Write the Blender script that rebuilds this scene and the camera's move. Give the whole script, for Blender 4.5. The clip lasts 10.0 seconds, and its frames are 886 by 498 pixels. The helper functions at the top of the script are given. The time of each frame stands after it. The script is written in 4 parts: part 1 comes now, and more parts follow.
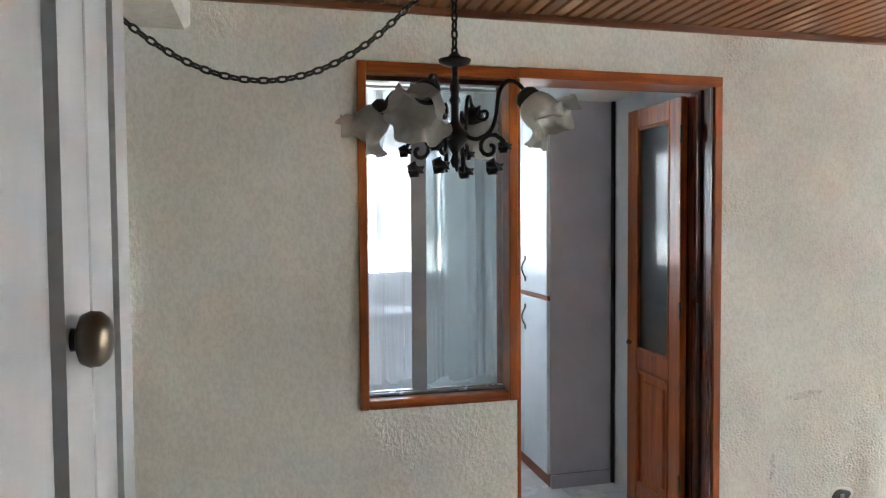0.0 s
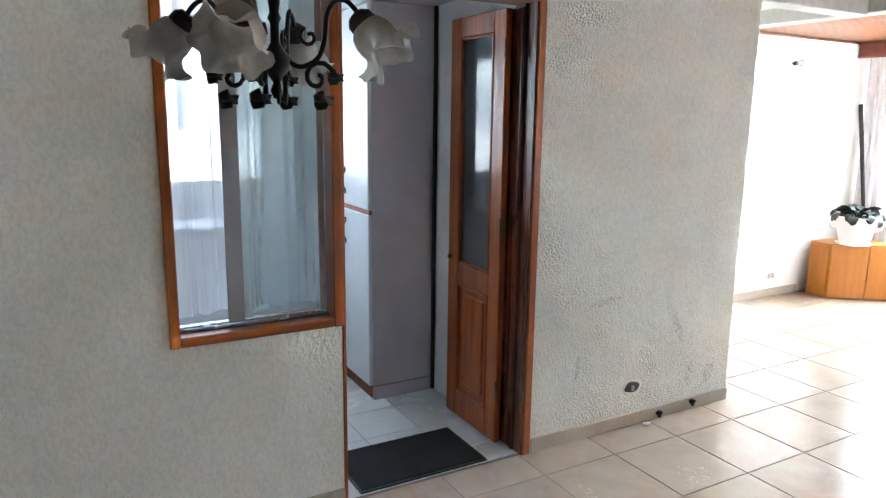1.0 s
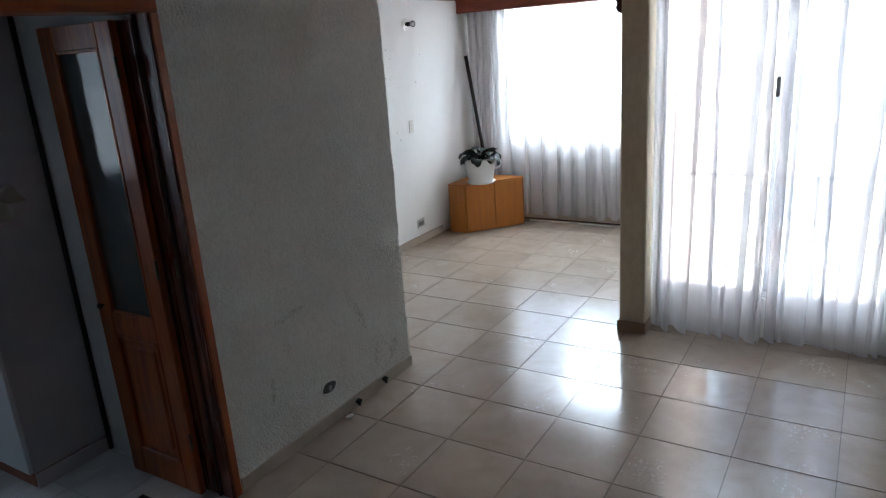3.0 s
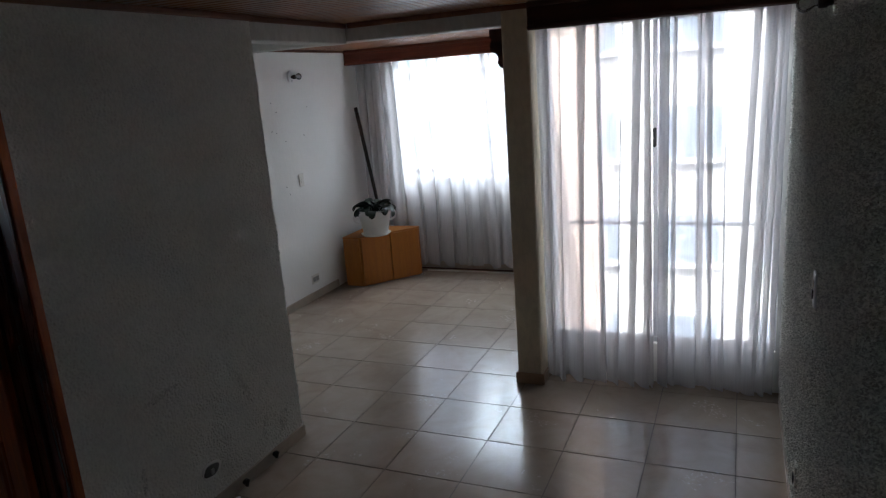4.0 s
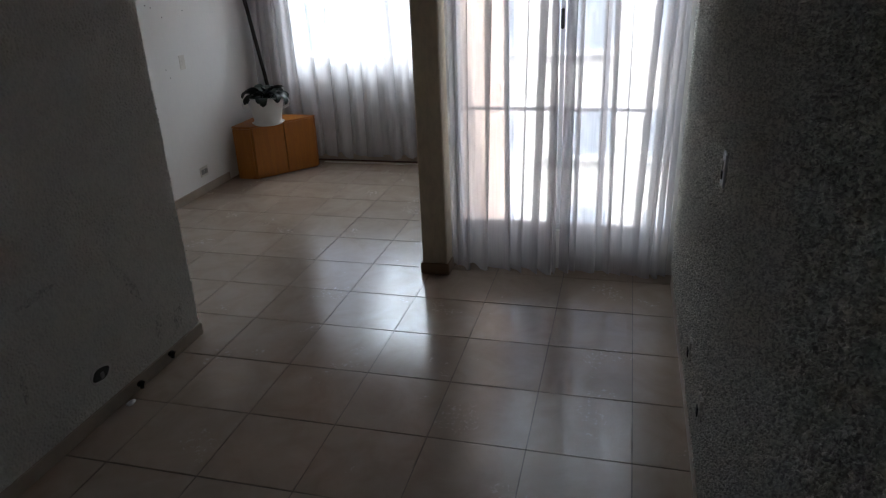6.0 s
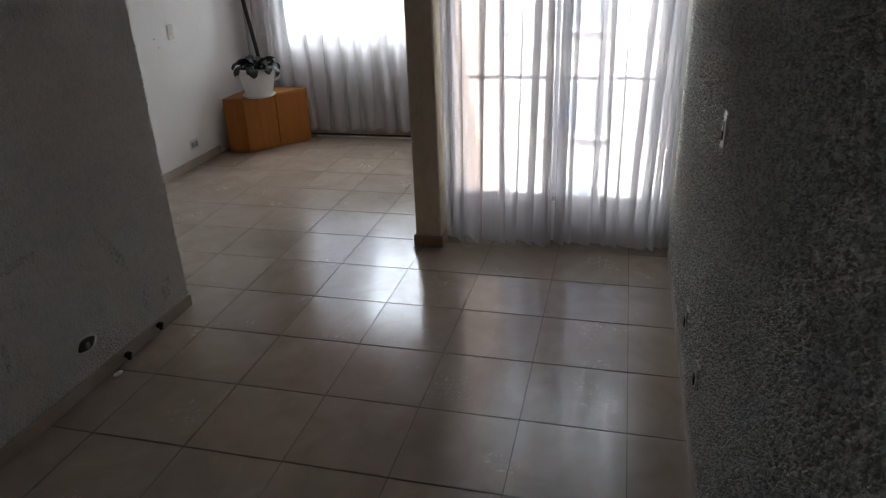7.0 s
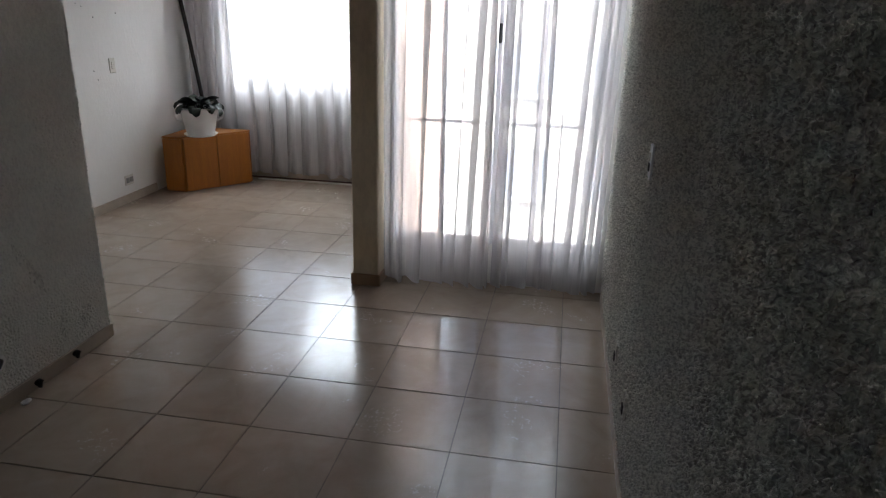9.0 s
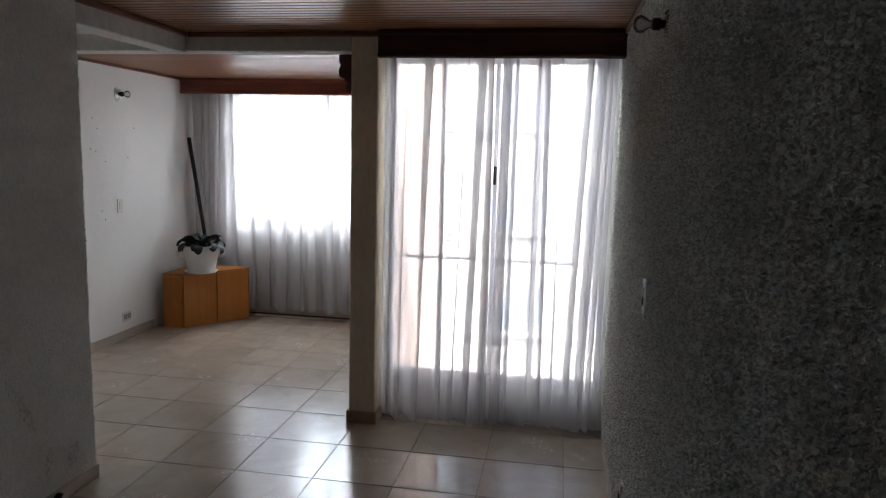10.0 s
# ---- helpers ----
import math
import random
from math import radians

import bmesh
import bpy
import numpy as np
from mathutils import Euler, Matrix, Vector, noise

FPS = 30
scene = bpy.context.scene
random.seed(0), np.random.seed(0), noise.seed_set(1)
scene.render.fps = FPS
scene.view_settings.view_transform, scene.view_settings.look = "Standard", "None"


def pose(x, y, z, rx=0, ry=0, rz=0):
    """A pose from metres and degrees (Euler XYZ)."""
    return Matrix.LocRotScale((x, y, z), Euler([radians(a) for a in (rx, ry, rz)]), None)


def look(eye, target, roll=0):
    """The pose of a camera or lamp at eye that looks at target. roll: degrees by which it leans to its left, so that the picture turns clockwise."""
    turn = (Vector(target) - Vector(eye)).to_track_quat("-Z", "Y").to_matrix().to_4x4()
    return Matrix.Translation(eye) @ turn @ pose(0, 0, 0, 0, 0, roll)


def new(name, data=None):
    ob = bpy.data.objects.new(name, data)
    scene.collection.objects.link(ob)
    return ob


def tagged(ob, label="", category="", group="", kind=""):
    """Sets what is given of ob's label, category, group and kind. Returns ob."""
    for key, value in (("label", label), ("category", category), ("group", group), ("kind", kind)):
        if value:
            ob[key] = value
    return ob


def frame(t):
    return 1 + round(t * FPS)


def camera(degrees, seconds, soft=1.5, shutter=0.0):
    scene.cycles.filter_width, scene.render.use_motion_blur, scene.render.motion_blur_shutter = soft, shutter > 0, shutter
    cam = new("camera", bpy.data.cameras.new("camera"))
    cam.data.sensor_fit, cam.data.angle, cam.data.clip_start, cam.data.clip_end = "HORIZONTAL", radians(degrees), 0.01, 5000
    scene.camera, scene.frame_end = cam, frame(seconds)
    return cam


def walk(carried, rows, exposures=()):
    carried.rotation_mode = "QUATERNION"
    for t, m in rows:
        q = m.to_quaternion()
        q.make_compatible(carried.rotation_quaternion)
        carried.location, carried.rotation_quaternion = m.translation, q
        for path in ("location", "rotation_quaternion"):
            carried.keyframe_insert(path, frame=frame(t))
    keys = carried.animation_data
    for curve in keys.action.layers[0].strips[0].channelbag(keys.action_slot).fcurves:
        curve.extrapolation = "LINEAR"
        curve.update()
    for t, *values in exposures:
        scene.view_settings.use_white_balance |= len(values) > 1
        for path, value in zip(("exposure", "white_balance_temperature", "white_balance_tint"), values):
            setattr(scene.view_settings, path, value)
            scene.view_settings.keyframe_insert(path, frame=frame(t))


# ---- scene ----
cam = camera(65.4, 10.0, soft=1.2)

PATH = [
    (0, (-0.116, -0.01, 1.502), (0.361, 1.931, 1.423), -0.4),
    (0.2, (-0.125, 0.012, 1.524), (0.459, 1.921, 1.409), -1.9),
    (0.5, (-0.13, 0.054, 1.541), (0.661, 1.881, 1.355), -0.8),
    (0.7, (-0.134, 0.073, 1.55), (0.754, 1.841, 1.256), 0.9),
    (1, (-0.101, 0.149, 1.599), (0.861, 1.86, 1.216), 0.8),
    (1.5, (-0.01, 0.21, 1.698), (0.918, 1.84, 1.005), -2.2),
    (2, (0.011, 0.241, 1.813), (1.139, 1.737, 1.112), 0.0),
    (2.2, (0.0, 0.273, 1.836), (1.242, 1.674, 1.132), -2.4),
    (2.5, (0.001, 0.319, 1.889), (1.426, 1.574, 1.261), -4.2),
    (2.7, (0.002, 0.342, 1.89), (1.531, 1.473, 1.273), -3.9),
    (3.8, (0.152, 0.352, 1.947), (1.889, 1.222, 1.469), -4.5),
    (4, (0.187, 0.345, 1.938), (1.966, 1.128, 1.466), -4.3),
    (4.5, (0.241, 0.35, 1.942), (2.096, 0.883, 1.416), -5.0),
    (5, (0.24, 0.373, 1.931), (2.077, 0.941, 1.384), -5.2),
    (5.5, (0.271, 0.395, 1.901), (2.069, 0.921, 1.202), -4.1),
    (5.7, (0.28, 0.414, 1.888), (2.072, 0.91, 1.149), -3.1),
    (6.8, (0.305, 0.456, 1.796), (2.066, 0.941, 0.983), -2.1),
    (7, (0.324, 0.438, 1.784), (2.085, 0.905, 0.959), -2.2),
    (7.5, (0.313, 0.442, 1.753), (2.064, 0.902, 0.904), -1.3),
    (8, (0.276, 0.441, 1.717), (2.006, 0.956, 0.856), -1.3),
    (8.5, (0.282, 0.416, 1.675), (2.023, 0.882, 0.808), -1.0),
    (9, (0.277, 0.403, 1.655), (2.139, 0.718, 0.997), 1.6),
    (9.5, (0.245, 0.411, 1.662), (2.174, 0.728, 1.24), 0.3),
    (10, (0.238, 0.406, 1.656), (2.192, 0.734, 1.381), 1.5),
]
walk(cam, [(t, look(eye, target, roll)) for t, eye, target, roll in PATH],
     exposures=[(0, 7.12, 6150, 3), (0.6, 7.22, 5800, 2), (1, 7.0, 5800, 2), (1.5, 6.85, 5500, 2), (2, 6.45, 5550, 2), (2.5, 5.65, 5550, 2), (3.3, 4.0, 5600, 5), (4, 3.2, 5700, 6),
                (5, 2.92, 5700, 6), (6, 3.08, 5850, 7), (7, 3.48, 6050, 8), (8.5, 3.75, 6050, 8), (10, 3.60, 6000, 8)])

# ---- world and light ----
world = bpy.data.worlds.new("World")
scene.world = world
world.use_nodes = True
wn = world.node_tree
sky = wn.nodes.new("ShaderNodeTexSky")
sky.sky_type = "NISHITA"
sky.sun_disc = False
sky.sun_elevation, sky.sun_rotation = radians(52), radians(219)
sky.air_density, sky.dust_density, sky.ozone_density = 0.3, 10.0, 0.0
wn.nodes["Background"].inputs["Strength"].default_value = 0.15
wn.links.new(sky.outputs[0], wn.nodes["Background"].inputs["Color"])
sun_data = bpy.data.lights.new("sun", "SUN")
sun_data.energy, sun_data.angle, sun_data.color = 2.6, radians(2), (1.0, 0.95, 0.88)
sun = new("sun", sun_data)
sun.matrix_world = look((-8, -10, 16.4), (0, 0, 0))

# the sky's light coming down before the living room window
glow = bpy.data.lights.new("sky_light", "AREA")
glow.shape, glow.size, glow.size_y, glow.energy, glow.color = "RECTANGLE", 1.9, 3.2, 54.0, (0.95, 0.98, 1.0)
new("sky_light", glow).matrix_world = look((7.9, 2.75, 3.3), (6.3, 2.72, 0.9))

# the sky's light coming down before the balcony window
glow = bpy.data.lights.new("sky_light", "AREA")
glow.shape, glow.size, glow.size_y, glow.energy, glow.color = "RECTANGLE", 1.7, 1.7, 6.5, (0.97, 0.99, 1.0)
new("sky_light", glow).matrix_world = look((6.2, 0.70, 3.35), (4.3, 0.75, 1.45))

# the sky's light in the kitchen window opening
glow = bpy.data.lights.new("sky_light", "AREA")
glow.shape, glow.size, glow.size_y, glow.energy, glow.color = "RECTANGLE", 1.0, 0.9, 0.28, (0.93, 0.97, 1.0)
new("sky_light", glow).matrix_world = look((0.625, 5.13, 1.60), (0.75, 3.5, 1.2))

# ---- materials ----
class Mat:
    """A node material with short ways to add nodes."""

    def __init__(self, name, color, rough=0.6, metal=0.0, spec=0.5):
        self.m = bpy.data.materials.new(name)
        self.m.use_nodes = True
        self.t = self.m.node_tree
        self.b = self.t.nodes["Principled BSDF"]
        self.set("Base Color", (*color, 1)), self.set("Roughness", rough), self.set("Metallic", metal)
        self.set("Specular IOR Level", spec)
        self.color = color

    def set(self, key, v):
        self.b.inputs[key].default_value = v
        return self

    def node(self, kind, **inputs):
        n = self.t.nodes.new(kind)
        for k, v in inputs.items():
            n.inputs[k.replace("_", " ")].default_value = v
        return n

    def link(self, a, b):
        self.t.links.new(a, b)

    def coords(self, scale=(1, 1, 1), space="Object"):
        tc = self.t.nodes.new("ShaderNodeTexCoord")
        mp = self.t.nodes.new("ShaderNodeMapping")
        mp.inputs["Scale"].default_value = scale
        if space == "World":
            g = self.t.nodes.new("ShaderNodeNewGeometry")
            self.link(g.outputs["Position"], mp.inputs[0])
        else:
            self.link(tc.outputs[space], mp.inputs[0])
        return mp.outputs[0]

    def noise(self, vec, scale, detail=4.0, rough=0.55, distort=0.0):
        n = self.node("ShaderNodeTexNoise", Scale=scale, Detail=detail, Roughness=rough, Distortion=distort)
        self.link(vec, n.inputs["Vector"])
        return n.outputs["Fac"]

    def ramp(self, fac, stops):
        r = self.t.nodes.new("ShaderNodeValToRGB")
        els = r.color_ramp.elements
        while len(els) < len(stops):
            els.new(0.5)
        for e, (p, c) in zip(els, stops):
            e.position, e.color = p, (*c, 1) if len(c) == 3 else c
        self.link(fac, r.inputs[0])
        return r.outputs[0]

    def mix(self, fac, a, b, blend="MIX"):
        n = self.t.nodes.new("ShaderNodeMix")
        n.data_type, n.blend_type = "RGBA", blend
        for v, i in ((fac, 0), (a, 6), (b, 7)):
            if hasattr(v, "is_output"):
                self.link(v, n.inputs[i])
            else:
                n.inputs[i].default_value = v if i == 0 else (*v, 1)
        return n.outputs[2]

    def bump(self, height, strength, dist=0.01):
        n = self.node("ShaderNodeBump", Strength=strength, Distance=dist)
        self.link(height, n.inputs["Height"])
        old = self.b.inputs["Normal"].links
        if old:
            self.link(old[0].from_socket, n.inputs["Normal"])
        self.link(n.outputs[0], self.b.inputs["Normal"])
        return self

    def base(self, sock):
        self.link(sock, self.b.inputs["Base Color"])
        return self

    def gloss(self, fac, lo, hi):
        n = self.node("ShaderNodeMapRange", To_Min=lo, To_Max=hi)
        self.link(fac, n.inputs[0])
        self.link(n.outputs[0], self.b.inputs["Roughness"])
        return self


def dim(c, k):
    return tuple(v * k for v in c)


def plaster(name, color, grain, depth, streak=(1, 1, 0.45), stains=0.25, pit_shade=0.12, relief=0.006):
    """Trowelled stucco: coarse dragged grain, dirt and scuffs; shade in the hollows is painted in."""
    M = Mat(name, color, 0.85, spec=0.25)
    v = M.coords(streak, "World")
    w = M.coords((1, 1, 1), "World")
    big, mid = M.noise(w, 1.3, 3), M.noise(v, grain, 3, 0.6, 0.4)
    lumps = M.ramp(mid, [(0.38, (0, 0, 0)), (0.68, (1, 1, 1))])
    fine = M.noise(w, grain * 5, 2)
    c = M.mix(M.ramp(big, [(0.35, (0, 0, 0)), (0.75, (1, 1, 1))]), color, dim(color, 1 - stains * 0.5))
    dirt = M.ramp(M.noise(M.coords((1.2, 1.2, 0.5), "World"), 5, 6, 0.7), [(0.62, (0, 0, 0)), (0.78, (1, 1, 1))])
    c = M.mix(M.mix(0.7, (0, 0, 0), dirt), c, dim(color, 1 - stains), "MIX") if stains > 0 else c
    # self-shadow of the grain, put into the colour where the relief is low
    pit_shade_mask = M.ramp(mid, [(0.40, (1, 1, 1)), (0.57, (0, 0, 0))])
    c = M.mix(M.mix(pit_shade, (0, 0, 0), pit_shade_mask), c, dim(color, 0.22))
    M.base(c)
    M.bump(lumps, depth, relief).bump(fine, 0.2, 0.002)
    return M.m


def timber(name, dark, light, axis=2, rough=0.3, tint_spread=0.0, coat=0.3):
    """Varnished wood with grain along the axis."""
    M = Mat(name, light, rough)
    s = [14, 14, 14]
    s[axis] = 0.9
    v = M.coords(tuple(s), "Object")
    rings = M.noise(v, 2.2, 5, 0.6, 0.6)
    pores = M.noise(v, 16, 3, 0.7)
    c = M.ramp(rings, [(0.3, dark), (0.7, light)])
    c = M.mix(M.ramp(pores, [(0.5, (0, 0, 0)), (0.75, (0.5, 0.5, 0.5))]), c, dim(dark, 0.6))
    if tint_spread:
        g = M.t.nodes.new("ShaderNodeNewGeometry")
        h = M.node("ShaderNodeHueSaturation")
        r = M.node("ShaderNodeMapRange", To_Min=1 - tint_spread, To_Max=1 + tint_spread)
        M.link(g.outputs["Random Per Island"], r.inputs[0])
        M.link(r.outputs[0], h.inputs["Value"])
        M.link(c, h.inputs["Color"])
        c = h.outputs[0]
    M.base(c)
    M.gloss(rings, rough * 0.8, rough * 1.4)
    M.set("Coat Weight", coat), M.set("Coat Roughness", 0.15)
    M.bump(pores, 0.08, 0.001)
    return M.m


def paint(name, color, rough=0.45, wear=0.08, metal=0.0):
    M = Mat(name, color, rough, metal)
    v = M.coords((1, 1, 1), "World")
    n = M.noise(v, 6, 5, 0.65)
    M.base(M.mix(M.ramp(n, [(0.35, (0, 0, 0)), (0.75, (1, 1, 1))]), color, dim(color, 1 - wear * 2)))
    M.gloss(n, rough * 0.8, min(1, rough * 1.3))
    M.bump(M.noise(v, 90, 3), 0.06, 0.001)
    return M.m


def floor_tile_material():
    """Polished cream ceramic with cloudy veining and small worn patches."""
    M = Mat("cream_floor_tile", (0.5, 0.42, 0.35), 0.16, spec=0.8)
    oi = M.t.nodes.new("ShaderNodeObjectInfo")
    off = M.node("ShaderNodeVectorMath")
    off.operation = "ADD"
    sc = M.node("ShaderNodeVectorMath")
    sc.operation = "SCALE"
    sc.inputs["Scale"].default_value = 1.0
    M.link(M.coords((1, 1, 1), "World"), off.inputs[0])
    cmb = M.t.nodes.new("ShaderNodeCombineXYZ")
    ml = M.t.nodes.new("ShaderNodeMath")
    ml.operation = "MULTIPLY"
    ml.inputs[1].default_value = 37.0
    M.link(oi.outputs["Random"], ml.inputs[0])
    M.link(ml.outputs[0], cmb.inputs[2])
    M.link(cmb.outputs[0], off.inputs[1])
    v = off.outputs[0]
    cloud = M.noise(v, 4.5, 5, 0.6, 0.8)
    c = M.ramp(cloud, [(0.3, (0.335, 0.264, 0.205)), (0.5, (0.385, 0.311, 0.246)), (0.72, (0.43, 0.356, 0.288))])
    w = M.coords((1, 1, 1), "World")
    smudge = M.noise(w, 2.2, 4, 0.6)
    c = M.mix(M.ramp(smudge, [(0.45, (0, 0, 0)), (0.8, (0.45, 0.45, 0.45))]), c, (0.29, 0.235, 0.188))
    hs = M.node("ShaderNodeHueSaturation")
    mr = M.node("ShaderNodeMapRange", To_Min=0.95, To_Max=1.05)
    M.link(oi.outputs["Random"], mr.inputs[0])
    M.link(mr.outputs[0], hs.inputs["Value"])
    M.link(c, hs.inputs["Color"])
    M.base(hs.outputs[0])
    patch = M.ramp(M.noise(w, 3.1, 2), [(0.55, (0, 0, 0)), (0.65, (1, 1, 1))])
    speck = M.ramp(M.noise(w, 48, 3, 0.7), [(0.5, (0, 0, 0)), (0.6, (1, 1, 1))])
    both = M.mix(1.0, patch, speck, "MULTIPLY")
    M.gloss(both, 0.165, 0.29)
    M.bump(M.noise(w, 9, 3), 0.05, 0.004).bump(both, 0.10, 0.0012)
    return M.m


def cloth_material(name, color, clear, through_light=0.55):
    """Sheer curtain cloth: part open weave, part cloth that lets light through."""
    M = Mat(name, color, 0.9, spec=0.1)
    v = M.coords((1, 1, 1), "World")
    out = M.t.nodes["Material Output"]
    tr, tl = M.t.nodes.new("ShaderNodeBsdfTransparent"), M.t.nodes.new("ShaderNodeBsdfTranslucent")
    tl.inputs[0].default_value = (*color, 1)
    a, b = M.t.nodes.new("ShaderNodeMixShader"), M.t.nodes.new("ShaderNodeMixShader")
    a.inputs[0].default_value = through_light
    M.link(M.b.outputs[0], a.inputs[1]), M.link(tl.outputs[0], a.inputs[2])
    thread = M.noise(M.coords((1, 1, 0.02), "World"), 160, 2)
    mr = M.node("ShaderNodeMapRange", To_Min=clear - 0.10, To_Max=clear + 0.10)
    M.link(thread, mr.inputs[0])
    M.link(mr.outputs[0], b.inputs[0])
    M.link(a.outputs[0], b.inputs[1]), M.link(tr.outputs[0], b.inputs[2])
    M.link(b.outputs[0], out.inputs[0])
    return M.m


def glass_material(name, tint=(0.95, 0.97, 0.97), refl_rough=0.03, dirty=0.0):
    """Thin pane: clear with a mirror gloss that grows at a glancing angle."""
    M = Mat(name, tint, 0.05)
    out = M.t.nodes["Material Output"]
    tr, gl = M.t.nodes.new("ShaderNodeBsdfTransparent"), M.t.nodes.new("ShaderNodeBsdfGlossy")
    tr.inputs[0].default_value = (*tint, 1)
    gl.inputs["Roughness"].default_value = refl_rough
    fr = M.node("ShaderNodeFresnel", IOR=1.5)
    mx = M.t.nodes.new("ShaderNodeMixShader")
    M.link(fr.outputs[0], mx.inputs[0]), M.link(tr.outputs[0], mx.inputs[1]), M.link(gl.outputs[0], mx.inputs[2])
    last = mx.outputs[0]
    if dirty:
        df = M.t.nodes.new("ShaderNodeBsdfDiffuse")
        df.inputs[0].default_value = (0.6, 0.62, 0.64, 1)
        m2 = M.t.nodes.new("ShaderNodeMixShader")
        m2.inputs[0].default_value = dirty
        M.link(last, m2.inputs[1]), M.link(df.outputs[0], m2.inputs[2])
        last = m2.outputs[0]
    M.link(last, out.inputs[0])
    return M.m


STUCCO_A = plaster("white_stucco", (0.82, 0.815, 0.76), 80, 0.5, streak=(1, 1, 0.65), stains=0.18, pit_shade=0.13, relief=0.004)
STUCCO_R = plaster("coarse_stucco", (0.86, 0.85, 0.77), 72, 0.9, streak=(1, 1, 0.55), stains=0.16, pit_shade=0.58, relief=0.005)
WALL_WHITE = plaster("white_wall_paint", (0.79, 0.78, 0.75), 34, 0.10, stains=0.04, pit_shade=0.015)
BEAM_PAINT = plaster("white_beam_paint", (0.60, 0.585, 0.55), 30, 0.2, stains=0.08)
COLUMN_PAINT = plaster("cream_column_paint", (0.66, 0.57, 0.44), 34, 0.2, stains=0.1)
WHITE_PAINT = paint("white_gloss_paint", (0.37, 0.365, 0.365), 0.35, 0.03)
KITCHEN_WALL = paint("kitchen_wall_paint", (0.80, 0.82, 0.84), 0.5)
LILAC = paint("lilac_melamine", (0.58, 0.55, 0.60), 0.45, 0.06)
MELAMINE = paint("white_melamine", (0.78, 0.81, 0.85), 0.3, 0.03)
FLOOR_TILE = floor_tile_material()
# invented dark beige for unseen walls, so they bounce less light
BOUNCE_CUT_PAINT = paint("bounce_cutting_beige", (0.36, 0.32, 0.27), 0.7, 0.06)
GROUT = paint("brown_grout", (0.21, 0.17, 0.138), 0.9, 0.2)
FOOT_TILE = paint("brown_foot_tile", (0.36, 0.235, 0.155), 0.35, 0.14)
BASE_TILE = paint("beige_base_tile", (0.46, 0.385, 0.305), 0.35, 0.12)
KITCHEN_TILE = paint("white_kitchen_tile", (0.84, 0.86, 0.88), 0.25, 0.06)
KITCHEN_GROUT = paint("grey_grout", (0.55, 0.56, 0.57), 0.9, 0.1)
DOOR_WOOD = timber("varnished_cedar", (0.20, 0.036, 0.005), (0.46, 0.112, 0.013), 2, 0.32, coat=0.15)
DOOR_WOOD_X = timber("varnished_cedar_across", (0.20, 0.036, 0.005), (0.46, 0.112, 0.013), 0, 0.32, coat=0.15)
SLAT_WOOD = timber("ceiling_slat_wood", (0.19, 0.068, 0.024), (0.34, 0.135, 0.050), 1, 0.36, 0.14, coat=0.2)
PELMET_WOOD = timber("red_stained_pelmet", (0.15, 0.030, 0.016), (0.27, 0.062, 0.030), 1, 0.35)
# the door cedar again, with the doorway's shade put into its colour
DOOR_WOOD_SHADED = timber("shaded_red_cedar", (0.07, 0.013, 0.005), (0.17, 0.034, 0.010), 2, 0.25)
TRIM_WOOD = timber("brown_moulding_wood", (0.12, 0.040, 0.016), (0.22, 0.078, 0.032), 0, 0.4, coat=0.1)
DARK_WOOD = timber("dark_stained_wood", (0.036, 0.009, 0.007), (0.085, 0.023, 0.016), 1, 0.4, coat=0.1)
CABINET_WOOD = timber("orange_cabinet_laminate", (0.34, 0.112, 0.005), (0.42, 0.148, 0.008), 2, 0.45, coat=0.05)
STICK_WOOD = timber("dark_stick_wood", (0.010, 0.007, 0.006), (0.024, 0.015, 0.012), 2, 0.8, coat=0.0)
SHEER = cloth_material("white_sheer_cloth", (0.72, 0.70, 0.712), 0.29, 0.35)
SHEER_LIVING = cloth_material("white_curtain_cloth", (0.72, 0.70, 0.705), 0.34, 0.62)
LACE = cloth_material("white_kitchen_lace", (0.88, 0.90, 0.92), 0.50)
PANE = glass_material("window_glass")
DOOR_PANE = glass_material("door_glass", (0.80, 0.84, 0.84), 0.05, 0.10)
ALU = paint("grey_aluminium", (0.72, 0.73, 0.75), 0.4, 0.05, 0.0)
ALU_DARK = paint("grey_plastic", (0.30, 0.29, 0.27), 0.5, 0.1)
STILE = paint("grey_strip", (0.27, 0.27, 0.29), 0.4, 0.08)
STEEL_DARK = paint("dark_bronze_metal", (0.05, 0.04, 0.032), 0.35, 0.1, 0.8)
IRON = paint("black_wrought_iron", (0.018, 0.016, 0.015), 0.5, 0.1, 0.3)
KNOB_METAL = paint("antique_brass", (0.11, 0.088, 0.064), 0.34, 0.1, 0.8)
BLACK = paint("black_plastic", (0.02, 0.02, 0.02), 0.5, 0.05)
IVORY = paint("ivory_plastic", (0.66, 0.63, 0.56), 0.35, 0.04)
RUBBER = paint("black_mat_pile", (0.012, 0.013, 0.016), 0.95, 0.2)
POT_WHITE = paint("white_glazed_pot", (0.80, 0.79, 0.77), 0.3, 0.05)
SOIL = paint("potting_soil", (0.05, 0.035, 0.025), 0.95, 0.3)
RED_EDGE = paint("red_brown_edging", (0.30, 0.085, 0.045), 0.4, 0.08)
BRICK = paint("salmon_brick", (0.46, 0.365, 0.315), 0.9, 0.2)
MORTAR = paint("pale_mortar", (0.35, 0.30, 0.26), 0.95, 0.1)
FACADE = paint("pale_facade", (0.58, 0.58, 0.57), 0.9, 0.06)
ASPHALT = paint("street_asphalt", (0.06, 0.06, 0.06), 0.95, 0.2)
FAR_GLASS = paint("far_window_glass", (0.24, 0.28, 0.34), 0.15, 0.1)
